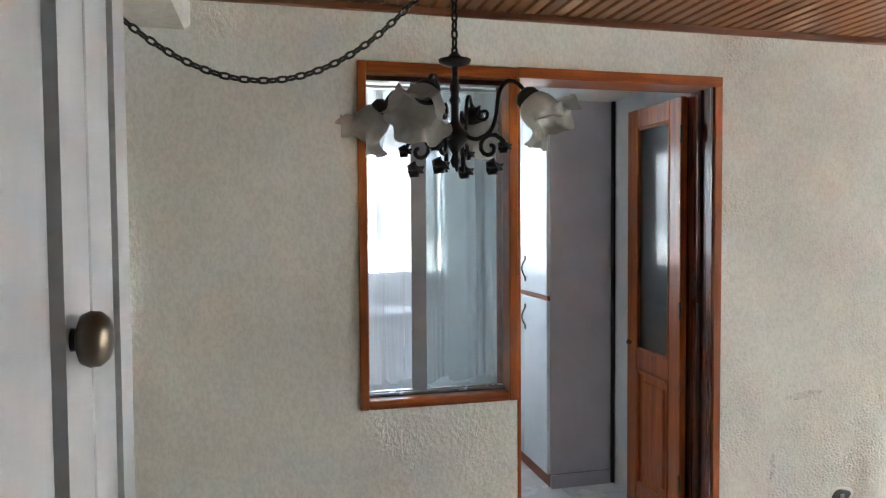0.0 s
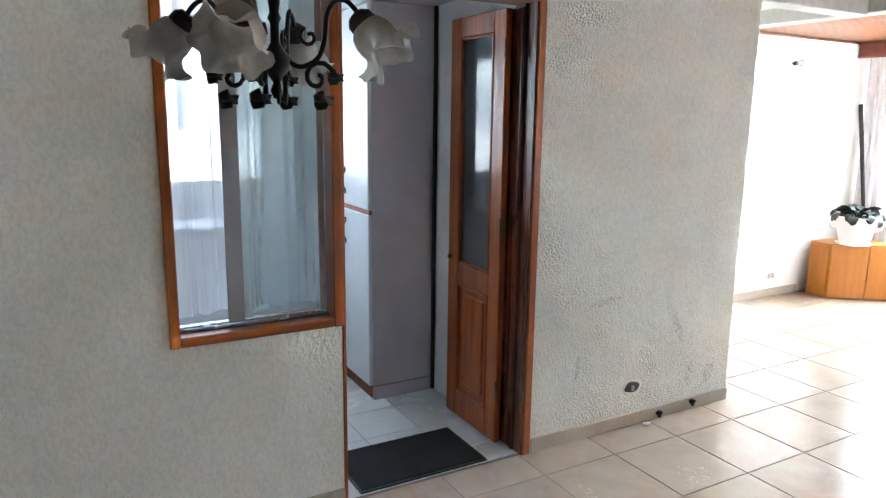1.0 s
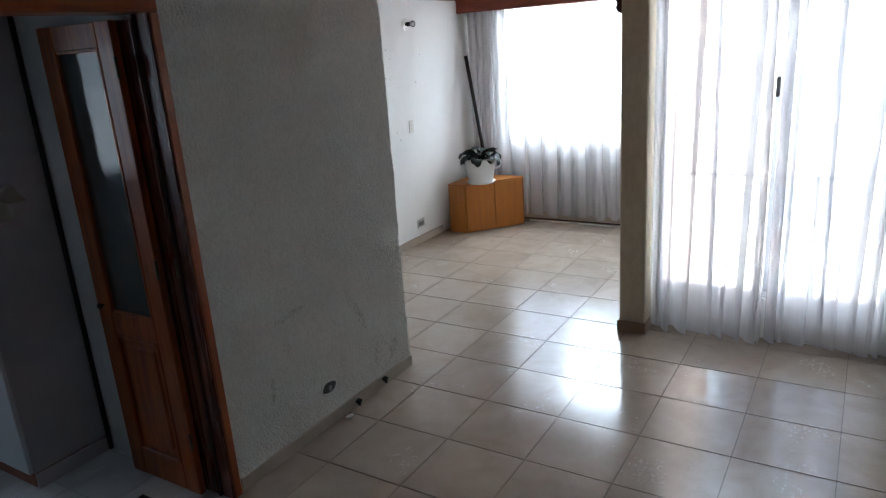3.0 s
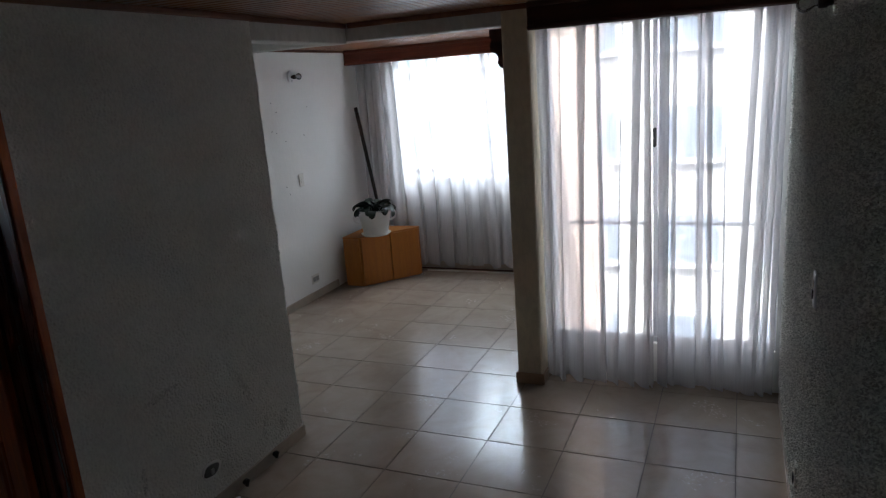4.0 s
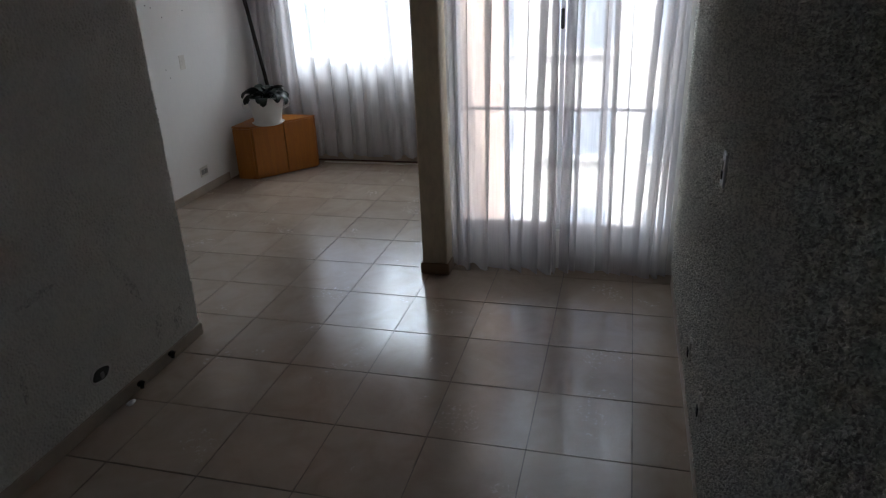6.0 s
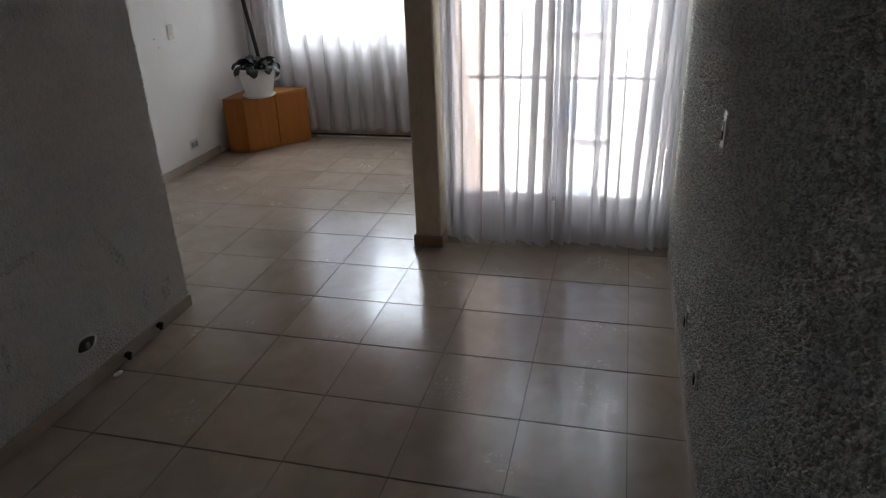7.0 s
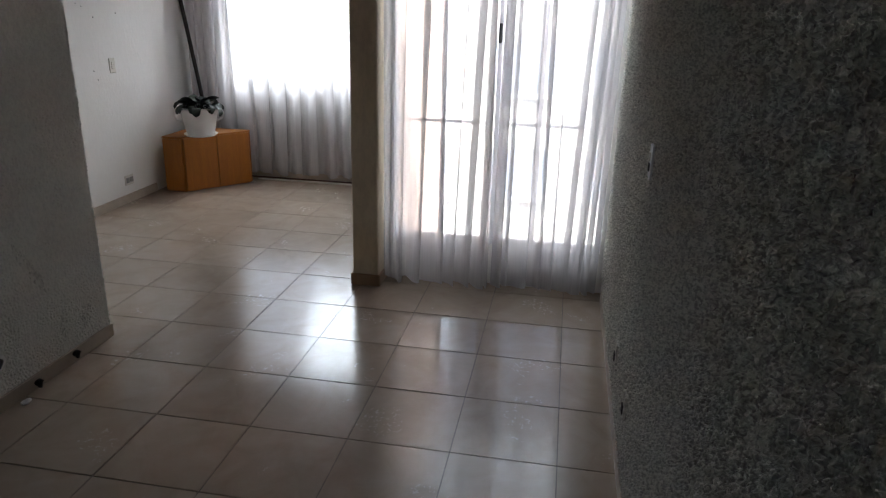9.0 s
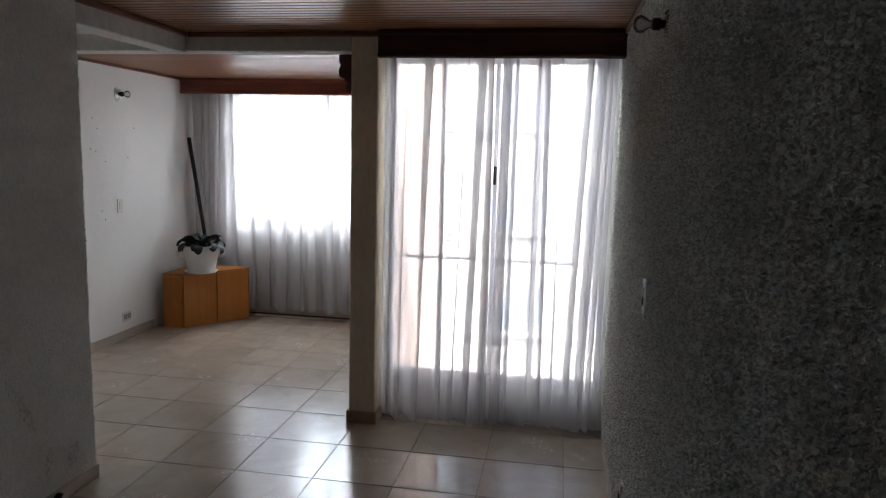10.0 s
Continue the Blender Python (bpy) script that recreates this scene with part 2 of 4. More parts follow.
COUNTER = paint("steel_counter", (0.55, 0.56, 0.58), 0.25, 0.05, 0.6)


def leaf_material():
    M = Mat("dark_green_leaf", (0.03, 0.06, 0.03), 0.55)
    n = M.noise(M.coords((1, 1, 1), "Object"), 30, 3)
    M.base(M.ramp(n, [(0.3, (0.005, 0.010, 0.007)), (0.7, (0.014, 0.026, 0.014))]))
    M.bump(n, 0.3, 0.002)
    return M.m


def frosted_material():
    M = Mat("frosted_tulip_glass", (0.80, 0.78, 0.73), 0.4)
    out = M.t.nodes["Material Output"]
    tl = M.t.nodes.new("ShaderNodeBsdfTranslucent")
    tl.inputs[0].default_value = (0.40, 0.38, 0.35, 1)
    mx = M.t.nodes.new("ShaderNodeMixShader")
    mx.inputs[0].default_value = 0.45
    n = M.noise(M.coords((1, 1, 1), "Object"), 45, 4, 0.6)
    M.base(M.ramp(n, [(0.3, (0.30, 0.285, 0.26)), (0.7, (0.44, 0.42, 0.385))]))
    M.bump(n, 0.25, 0.003)
    M.link(M.b.outputs[0], mx.inputs[1]), M.link(tl.outputs[0], mx.inputs[2]), M.link(mx.outputs[0], out.inputs[0])
    return M.m


LEAF, FROSTED = leaf_material(), frosted_material()
BULB = glass_material("clear_bulb_glass", (0.92, 0.92, 0.92), 0.02, 0.12)


# ---- mesh helpers ----
def add_box(bm, lo, hi, bevel=0.0, seg=1):
    m = Matrix.Translation([(a + b) / 2 for a, b in zip(lo, hi)]) @ Matrix.Diagonal([*(b - a for a, b in zip(lo, hi)), 1])
    vs = bmesh.ops.create_cube(bm, size=1, matrix=m)["verts"]
    if bevel:
        es = {e for v in vs for e in v.link_edges}
        bmesh.ops.bevel(bm, geom=list(es), offset=bevel, segments=seg, affect="EDGES", profile=0.7)
    return bm


def box(lo, hi, bevel=0.0, seg=1):
    return add_box(bmesh.new(), lo, hi, bevel, seg)


def boxes(*pairs, bevel=0.0):
    bm = bmesh.new()
    for lo, hi in pairs:
        add_box(bm, lo, hi, bevel)
    return bm


def prism(points, z0, z1, bevel=0.0):
    """An upright block on a plan outline given counter-clockwise."""
    bm = bmesh.new()
    low = [bm.verts.new((x, y, z0)) for x, y in points]
    top = [bm.verts.new((x, y, z1)) for x, y in points]
    bm.faces.new(low[::-1]), bm.faces.new(top)
    for i in range(len(points)):
        j = (i + 1) % len(points)
        bm.faces.new((low[i], low[j], top[j], top[i]))
    if bevel:
        bmesh.ops.bevel(bm, geom=bm.edges[:], offset=bevel, segments=2, affect="EDGES")
    return bm


def lathe(profile, seg=24, m=None, wave=None):
    """A turned shape from (radius, height) pairs; wave(angle, i) scales the radius and lifts the height."""
    bm = bmesh.new()
    rings = []
    for i, (r, z) in enumerate(profile):
        ring = []
        for k in range(seg):
            a = math.tau * k / seg
            s, dz = wave(a, i) if wave else (1, 0)
            ring.append(bm.verts.new((r * s * math.cos(a), r * s * math.sin(a), z + dz)))
        rings.append(ring)
    for a, b in zip(rings, rings[1:]):
        for k in range(seg):
            bm.faces.new((a[k], a[(k + 1) % seg], b[(k + 1) % seg], b[k]))
    if m:
        bmesh.ops.transform(bm, matrix=m, verts=bm.verts)
    for f in bm.faces:
        f.smooth = True
    return bm


def tube(points, radius, seg=8, taper=1.0, bm=None):
    """A round bar along points."""
    bm = bm or bmesh.new()
    pts = [Vector(p) for p in points]
    rings, n = [], len(pts)
    for i, p in enumerate(pts):
        d = (pts[min(i + 1, n - 1)] - pts[max(i - 1, 0)]).normalized()
        side = d.cross(Vector((0.31, 0.17, 0.93))).normalized()
        up = side.cross(d)
        r = radius * (1 + (taper - 1) * i / max(1, n - 1))
        rings.append([bm.verts.new(p + r * (math.cos(math.tau * k / seg) * side + math.sin(math.tau * k / seg) * up)) for k in range(seg)])
    for a, b in zip(rings, rings[1:]):
        for k in range(seg):
            bm.faces.new((a[k], a[(k + 1) % seg], b[(k + 1) % seg], b[k])).smooth = True
    bm.faces.new(rings[0][::-1]), bm.faces.new(rings[-1])
    return bm


def moved(bm, m):
    bmesh.ops.transform(bm, matrix=m, verts=bm.verts)
    return bm


def mesh_of(name, bm, material):
    bmesh.ops.recalc_face_normals(bm, faces=bm.faces)
    me = bpy.data.meshes.new(name)
    bm.to_mesh(me)
    bm.free()
    me.materials.append(material)
    return me


def part(name, bm, material, parent=None, label=""):
    ob = new(name, mesh_of(name, bm, material))
    if parent:
        ob.parent = parent
        ob.matrix_parent_inverse = parent.matrix_world.inverted()
    return tagged(ob, label)


def thing(name, label, category, at=(0, 0, 0), group="", kind=""):
    ob = new(name)
    ob.location = at
    ob.empty_display_size = 0.1
    ob.matrix_world = Matrix.Translation(at)
    return tagged(ob, label, category, group, kind)


def setting(name, bm, material, label, category):
    if name.startswith(("wall", "column")):
        for v in bm.verts:
            if abs(v.co.z) < 0.008:
                v.co.z -= 0.05
        bmesh.ops.remove_doubles(bm, verts=bm.verts, dist=1e-5)
    return tagged(part(name, bm, material), label, category, kind="structure")


# ---- the large structure ----
XL, YA, YR, YB = -0.75, 2.634, 0.09, 4.05
XE, XW, ZC = 3.178, 6.70, 2.33
ZL = 2.305

def stucco_coat(wall, x0, x1, z0, z1, y, out, mat, seed, step, grain, drag, height, fittings=(), patches=0.25):
    """Thrown stucco grains standing proud of a wall face that runs along x."""
    nx, nz = int((x1 - x0) / step), int((z1 - z0) / step)
    noise = np.random.default_rng(seed).standard_normal((nz + 1, nx + 1))
    fz, fx = np.fft.fftfreq(nz + 1, step)[:, None], np.fft.fftfreq(nx + 1, step)[None, :]
    q = np.sqrt((fx * grain) ** 2 + (fz * grain * drag) ** 2)
    field = np.fft.ifft2(np.fft.fft2(noise) * np.exp(-((q - 0.75) / 0.42) ** 2)).real
    patchy = np.fft.ifft2(np.fft.fft2(noise[::-1]) * np.exp(-(np.hypot(fx, fz) * 0.12) ** 2)).real
    patchy = patchy / patchy.std()
    field = field / field.std() * np.clip(0.9 + patches * patchy, 0.25, 1.4) + 0.7 * patches * patchy
    rise = height * np.clip(0.30 + 0.48 * field, -0.05, 1.25)
    xs, zs = np.meshgrid(x0 + np.arange(nx + 1) * (x1 - x0) / nx, z0 + np.arange(nz + 1) * (z1 - z0) / nz)
    for a, b, c, d in fittings:
        rise[(xs > a) & (xs < b) & (zs > c) & (zs < d)] = -0.001
    co = np.stack([xs, y + out * rise, zs], -1).astype(np.float32).reshape(-1)
    k = (np.arange(nz)[:, None] * (nx + 1) + np.arange(nx)[None, :]).reshape(-1)
    quad = np.stack([k, k + 1, k + nx + 2, k + nx + 1], -1)
    quad = (quad[:, ::-1] if out > 0 else quad).astype(np.int32).reshape(-1)
    me = bpy.data.meshes.new("stucco_coat")
    me.vertices.add((nx + 1) * (nz + 1))
    me.vertices.foreach_set("co", co)
    me.loops.add(len(quad))
    me.loops.foreach_set("vertex_index", quad)
    me.polygons.add(len(k))
    me.polygons.foreach_set("loop_start", np.arange(0, len(quad), 4, dtype=np.int32))
    me.polygons.foreach_set("use_smooth", np.ones(len(k), dtype=bool))
    me.update(calc_edges=True)
    me.materials.append(mat)
    o = new("stucco_coat", me)
    o.parent = wall
    o.matrix_parent_inverse = wall.matrix_world.inverted()
    return o


wall_a = setting("wall_kitchen", boxes(
    ((XL, YA, 0), (0.20, YA + 0.15, ZC)), ((0.20, YA, 0), (0.842, YA + 0.15, 0.775)),
    ((0.20, YA, 2.12), (1.78, YA + 0.15, ZC)), ((1.78, YA, 0), (XE, YA + 0.15, ZC))),
    STUCCO_A, "off-white trowelled stucco wall with scuffs and stains", "wall")
setting("wall_return", box((XE - 0.15, YA + 0.15, 0), (XE, YB, ZC)), STUCCO_A, "off-white stucco return wall", "wall")
setting("wall_living", box((XE - 0.15, YB, 0), (XW + 0.15, YB + 0.15, ZC)), WALL_WHITE, "white painted wall with scattered nail marks", "wall")
setting("wall_window_living", boxes(
    ((XW, 3.60, 0), (XW + 0.15, YB, ZC)), ((XW, 1.655, 0), (XW + 0.15, 3.60, 0.93)), ((XW, 1.655, 2.22), (XW + 0.15, 3.60, ZC)), ((XW, 1.655, 0.93), (XW + 0.15, 1.75, 2.22))),
    WALL_WHITE, "white wall round the living room window", "wall")
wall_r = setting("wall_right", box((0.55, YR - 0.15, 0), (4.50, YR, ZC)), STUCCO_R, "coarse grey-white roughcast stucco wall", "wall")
stucco_coat(wall_a, 1.785, XE, 0.066, ZC, YA, -1, STUCCO_A, 21, 0.0036, 0.0135, 0.6, 0.0062, [(2.375, 2.505, 0.170, 0.252)])
stucco_coat(wall_a, XL, 0.198, 0.066, ZC, YA, -1, STUCCO_A, 23, 0.007, 0.028, 0.4, 0.0018)
stucco_coat(wall_a, 0.198, 0.842, 0.066, 0.772, YA, -1, STUCCO_A, 24, 0.006, 0.022, 0.42, 0.0028)
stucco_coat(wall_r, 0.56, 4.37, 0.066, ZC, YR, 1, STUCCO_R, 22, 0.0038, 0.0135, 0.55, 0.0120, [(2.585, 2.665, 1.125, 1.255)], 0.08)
setting("wall_living_side", box((4.36, 1.56, 0), (XW, 1.655, ZC)), WALL_WHITE, "white plaster side wall", "wall")
setting("wall_window_dining", boxes(
    ((4.38, YR, 0), (4.50, 1.559, 0.255)), ((4.38, YR, 2.22), (4.50, 1.559, ZC)), ((4.38, 1.45, 0.255), (4.50, 1.559, 2.22)), ((4.38, YR, 0.255), (4.50, YR + 0.03, 2.22))),
    WALL_WHITE, "white painted wall round the balcony window", "wall")
setting("column", box((4.165, 1.466, 0), (4.36, 1.629, ZC), 0.008), COLUMN_PAINT, "cream painted plaster column with a tiled foot", "column")
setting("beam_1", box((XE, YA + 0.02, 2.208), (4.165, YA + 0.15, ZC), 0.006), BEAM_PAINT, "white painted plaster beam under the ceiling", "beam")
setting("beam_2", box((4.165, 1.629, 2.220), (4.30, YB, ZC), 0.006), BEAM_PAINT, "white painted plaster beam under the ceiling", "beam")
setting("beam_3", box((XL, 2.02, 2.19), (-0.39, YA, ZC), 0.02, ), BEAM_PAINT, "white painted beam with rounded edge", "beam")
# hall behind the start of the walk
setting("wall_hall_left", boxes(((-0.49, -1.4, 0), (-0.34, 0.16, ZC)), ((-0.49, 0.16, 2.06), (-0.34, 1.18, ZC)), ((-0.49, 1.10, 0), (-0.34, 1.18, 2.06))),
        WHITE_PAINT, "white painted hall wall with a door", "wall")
# unseen closing walls, kept dark to hold down the fill light
setting("wall_hall_back", box((-0.49, -1.55, 0), (0.70, -1.4, ZC)), BOUNCE_CUT_PAINT, "unseen hall wall, dark beige to cut bounced light", "wall")
setting("wall_hall_right", box((0.55, -1.4, 0), (0.70, YR - 0.15, ZC)), BOUNCE_CUT_PAINT, "unseen hall wall, dark beige to cut bounced light", "wall")
setting("wall_west", boxes(((XL - 0.15, 1.18, 0), (XL, 5.15, ZC)), ((XL, 1.08, 0), (-0.49, 1.18, ZC))), BOUNCE_CUT_PAINT, "unseen west wall, dark beige to cut bounced light", "wall")
setting("wall_kitchen_right", box((1.76, YA + 0.15, 0), (1.90, 5.0, ZC)), KITCHEN_WALL, "pale tiled kitchen wall", "wall")
setting("wall_kitchen_back", boxes(((XL, 5.0, 0), (0.10, 5.15, ZC)), ((0.10, 5.0, 0), (1.15, 5.15, 1.10)), ((0.10, 5.0, 2.06), (1.15, 5.15, ZC)), ((1.15, 5.0, 0), (1.90, 5.15, ZC))),
        KITCHEN_WALL, "pale kitchen wall with a window", "wall")
setting("ceiling_kitchen", box((XL, YA + 0.15, 2.17), (1.76, 5.0, 2.30)), KITCHEN_WALL, "pale kitchen ceiling", "ceiling")
setting("roof_slab", boxes(((XL - 0.15, -1.55, 2.40), (4.50, 5.15, 2.55)), ((4.50, 1.56, 2.40), (XW + 0.15, 5.15, 2.55))), WALL_WHITE, "concrete slab above the rooms", "ceiling")


def slat_ceiling(name, x0, x1, y0, y1, z, pitch=0.062):
    """Narrow boards along y with open grooves between them, under a dark backing."""
    verts, faces = [], []
    n = int((x1 - x0) / pitch)
    for i in range(n):
        a, b = x0 + i * pitch + 0.004, x0 + (i + 1) * pitch - 0.010
        prof = [(a, z + 0.012), (a, z + 0.004), (a + 0.005, z), (b - 0.005, z), (b, z + 0.004), (b, z + 0.012)]
        k = len(verts)
        verts += [(x, y0, h) for x, h in prof] + [(x, y1, h) for x, h in prof]
        faces += [(k + j, k + j + 1, k + 7 + j, k + 6 + j) for j in range(5)]
    k = len(verts)
    verts += [(x0, y0, z + 0.012), (x1, y0, z + 0.012), (x1, y1, z + 0.012), (x0, y1, z + 0.012)]
    verts += [(x, y, z + 0.05) for x, y, _ in verts[k:k + 4]]
    faces += [(k, k + 1, k + 2, k + 3), (k + 7, k + 6, k + 5, k + 4)] + [(k + i, k + (i + 1) % 4, k + 4 + (i + 1) % 4, k + 4 + i) for i in range(4)]
    me = bpy.data.meshes.new(name)
    me.from_pydata(verts, [], faces)
    me.materials.append(SLAT_WOOD)
    return tagged(new(name, me), "varnished narrow-board wooden ceiling", "ceiling", kind="structure")


slat_ceiling("ceiling_dining", XL, 4.165, -1.4, YA + 0.02, ZC)
slat_ceiling("ceiling_living", 4.30, XW, 1.655, YB, ZL)
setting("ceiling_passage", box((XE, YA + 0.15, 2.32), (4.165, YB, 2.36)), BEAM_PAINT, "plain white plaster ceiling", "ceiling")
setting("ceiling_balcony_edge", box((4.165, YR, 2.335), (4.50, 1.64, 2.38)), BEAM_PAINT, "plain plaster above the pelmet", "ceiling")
for name, lo, hi in (("trim", (XL, YA - 0.022, ZC - 0.03), (XE, YA - 0.002, ZC - 0.001)), ("trim", (0.55, YR + 0.002, ZC - 0.03), (4.08, YR + 0.022, ZC - 0.001)),
                     ("trim", (XE, YA - 0.002, ZC - 0.03), (4.14, YA + 0.018, ZC - 0.001)), ("trim", (4.30, YB - 0.022, ZL - 0.022), (6.47, YB - 0.002, ZL - 0.001)),
                     ("trim", (4.141, 1.466, ZC - 0.03), (4.163, YA - 0.003, ZC - 0.001))):
    setting(name, box(lo, hi, 0.004), TRIM_WOOD, "brown stained wooden ceiling moulding", "moulding")

# baseboards of floor tile
for lo, hi in (((XL, YA - 0.012, 0), (0.842, YA - 0.001, 0.07)), ((1.79, YA - 0.012, 0), (XE + 0.011, YA - 0.001, 0.07)), ((XE + 0.001, YA, 0), (XE + 0.012, YB, 0.07)),
               ((XE + 0.013, YB - 0.012, 0), (5.92, YB - 0.001, 0.075)), ((0.55, YR + 0.001, 0), (4.24, YR + 0.012, 0.07)), 
               ((4.153, 1.454, 0), (4.164, 1.641, 0.075)), ((4.165, 1.454, 0), (4.36, 1.465, 0.075)), ((4.165, 1.630, 0), (4.36, 1.641, 0.075))):
    setting("baseboard", box(lo, hi, 0.003), FOOT_TILE if 4.1 < lo[0] < 4.3 else BASE_TILE, "beige ceramic tile baseboard", "baseboard")

setting("baseboard", box((XW - 0.024, 1.66, 0.012), (XW - 0.001, 4.03, 0.085), 0.003), BASE_TILE, "beige tile baseboard below the living room window", "baseboard")
setting("trim", box((XW - 0.03, 1.66, 0), (XW - 0.001, 4.03, 0.0115), 0.002), DARK_WOOD, "dark strip in the gap below the window wall baseboard", "trim")
setting("trim", box((XW - 0.115, 1.90, 0.0005), (XW - 0.090, 3.36, 0.010), 0.002), IVORY, "pale loose strip lying along the window wall", "trim")

# floors
floor = setting("floor", boxes(((XL, -1.4, -0.2), (XE, YA + 0.02, -0.004)), ((XE, -0.06, -0.2), (4.50, YB, -0.004)), ((4.50, 1.56, -0.2), (XW, YB, -0.004))), GROUT, "cream ceramic tile floor with brown joints", "floor")
kitchen_floor = setting("floor_kitchen", box((XL - 0.15, YA + 0.02, -0.2), (XE - 0.001, 5.15, -0.004)), KITCHEN_GROUT, "white ceramic kitchen floor", "floor")
setting("ground", box((-400, -400, -9.2), (400, 400, -9.0)), ASPHALT, "grey street ground far below", "ground")

# ---- windows ----


def curtain(name, y0, y1, x, z0, z1, mat, label, seed, folds, amp, reach=0.044, ends=(0.1, 0.1)):
    """A hanging pleated sheet along y."""
    rng = random.Random(seed)
    n, rows = folds * 16, 26
    ph = [rng.uniform(0, math.tau) for _ in range(6)]
    verts, faces = [], []
    for j in range(rows + 1):
        v = j / rows
        for i in range(n + 1):
            u = i / n
            warp = u * folds + 0.55 * math.sin(3.1 * u * math.tau * 0.7 + ph[0]) + 0.35 * math.sin(u * math.tau * 2.3 + ph[1])
            a = amp * (0.45 + 0.55 * v) * (0.55 + 0.45 * math.sin(u * math.tau * 1.7 + ph[2]))
            dx = a * math.sin(warp * math.tau + 0.5 * math.sin(v * 3 + ph[3] + u * 9)) + 0.4 * a * math.sin(warp * math.tau * 2.1 + ph[4] + v)
            bunch = 0.5 + 0.5 * math.sin(u * math.tau * 3.4 + ph[5] + 0.25 * math.sin(v * 2.5))
            bunch = max(bunch, math.exp(-(u / ends[0]) ** 2), math.exp(-((1 - u) / ends[1]) ** 2))
            dy = min(1, 0.2 + 6 * min(u, 1 - u)) * (0.008 + reach * bunch ** 1.5) * (1.1 - 0.35 * v) * math.sin(warp * math.tau + 1.2 + 0.4 * v)
            hem = 0.012 * math.sin(u * 17 + ph[5]) * v ** 6
            verts.append((x + dx, y0 + u * (y1 - y0) + dy, z1 + (z0 - z1) * v + hem))
    for j in range(rows):
        for i in range(n):
            k = j * (n + 1) + i
            faces.append((k, k + 1, k + n + 2, k + n + 1))
    me = bpy.data.meshes.new(name)
    me.from_pydata(verts, [], faces)
    me.materials.append(mat)
    for p in me.polygons:
        p.use_smooth = True
    return me


def hang(name, label, sheets, rail_lo, rail_hi):
    t = thing(name, label, "curtain", ((rail_lo[0] + rail_hi[0]) / 2, (rail_lo[1] + rail_hi[1]) / 2, rail_lo[2]))
    part("rail", box(rail_lo, rail_hi, 0.003), ALU, t, "grey metal curtain rail")
    for me in sheets:
        o = new("cloth", me)
        o.parent = t
        o.matrix_parent_inverse = t.matrix_world.inverted()
    return t


def drape(name, knots, x, z0, z1, mat, seed, lam, depth=0.03, tape=0.5, rows=30, ds=0.004):
    """A gathered sheet: knots are (cloth length so far, y at the rail, y at the hem); crowded cloth folds over itself."""
    rng = np.random.default_rng(seed)
    ks, kt, kb = (np.array(c, float) for c in zip(*knots))
    n = int(ks[-1] / ds)
    s = np.linspace(0, ks[-1], n + 1)
    def slow(k, wave):
        return sum(rng.uniform(0.4, 1.0) * np.sin(math.tau * s / (wave * rng.uniform(0.7, 1.5)) + rng.uniform(0, 6.28)) for _ in range(k)) / k
    wander, swing, uneven = 1.9 * slow(3, lam * 4), slow(3, lam * 3), 1 + 0.55 * slow(3, lam * 2.2)
    hem = 0.028 * slow(3, 0.30)
    kernel = np.ones(max(3, int(lam / ds))) / max(3, int(lam / ds))
    soft = lambda q: np.convolve(np.pad(q, len(kernel), "edge"), kernel, "same")[len(kernel):-len(kernel)]
    verts, faces = [], []
    for j in range(rows + 1):
        v = j / rows
        w = v ** 0.8
        ky = kt * (1 - w) + kb * w
        m = np.interp(s, (ks[1:] + ks[:-1]) / 2, np.abs(np.diff(ks) / np.minimum(-1e-4, np.diff(ky))))
        m = np.clip(soft(m) * uneven, 1.04, 4.5)
        turn = math.tau * s / lam + wander + 2.0 * swing * v
        forth = np.tanh(2.4 * (np.sin(turn) + np.sin(math.pi / (2 * m))))
        forth = forth - tape * math.exp(-v / 0.08) * (1 + np.sin(math.tau * s / 0.026))
        y = np.concatenate([[0], np.cumsum(forth[1:])]) * ds
        d = depth * (1.15 - 1 / m) * (np.cos(turn) + 0.35 * np.sin(1.9 * turn + swing)) + 0.006 * swing
        base = np.interp(ks, s, y)
        y = np.interp(s, ks, ky) - (y - np.interp(s, ks, base)) * np.clip(np.minimum(s, ks[-1] - s) / 0.07, 0, 1)
        y = np.clip(y, ky[-1], ky[0])
        for i in range(n + 1):
            verts.append((x + float(np.clip(d[i], -0.075, 0.075)) * (0.6 + 0.4 * v), float(y[i]), z1 + (z0 - z1) * v + float(hem[i]) * v ** 5))
    for j in range(rows):
        for i in range(n):
            k = j * (n + 1) + i
            faces.append((k, k + 1, k + n + 2, k + n + 1))
    me = bpy.data.meshes.new(name)
    me.from_pydata(verts, [], faces)
    me.materials.append(mat)
    me.polygons.foreach_set("use_smooth", [True] * len(me.polygons))
    return me


hang("sheer_curtain", "long white sheer curtains hanging to the floor before the balcony window",
     [drape("cloth", [(0, 1.455, 1.455), (0.26, 1.362, 1.352), (0.49, 1.150, 1.225), (0.75, 1.090, 1.085), (0.99, 0.915, 0.975), (1.60, 0.812, 0.796)], 4.258, 0.024, 2.27, SHEER, 3, 0.20, 0.038),
      drape("cloth", [(0, 0.764, 0.780), (0.34, 0.672, 0.685), (0.54, 0.545, 0.555), (0.80, 0.475, 0.425), (1.04, 0.245, 0.310), (1.60, 0.120, 0.135)], 4.292, 0.030, 2.27, SHEER, 8, 0.19, 0.036)],
     (4.23, 0.10, 2.272), (4.31, 1.455, 2.29))
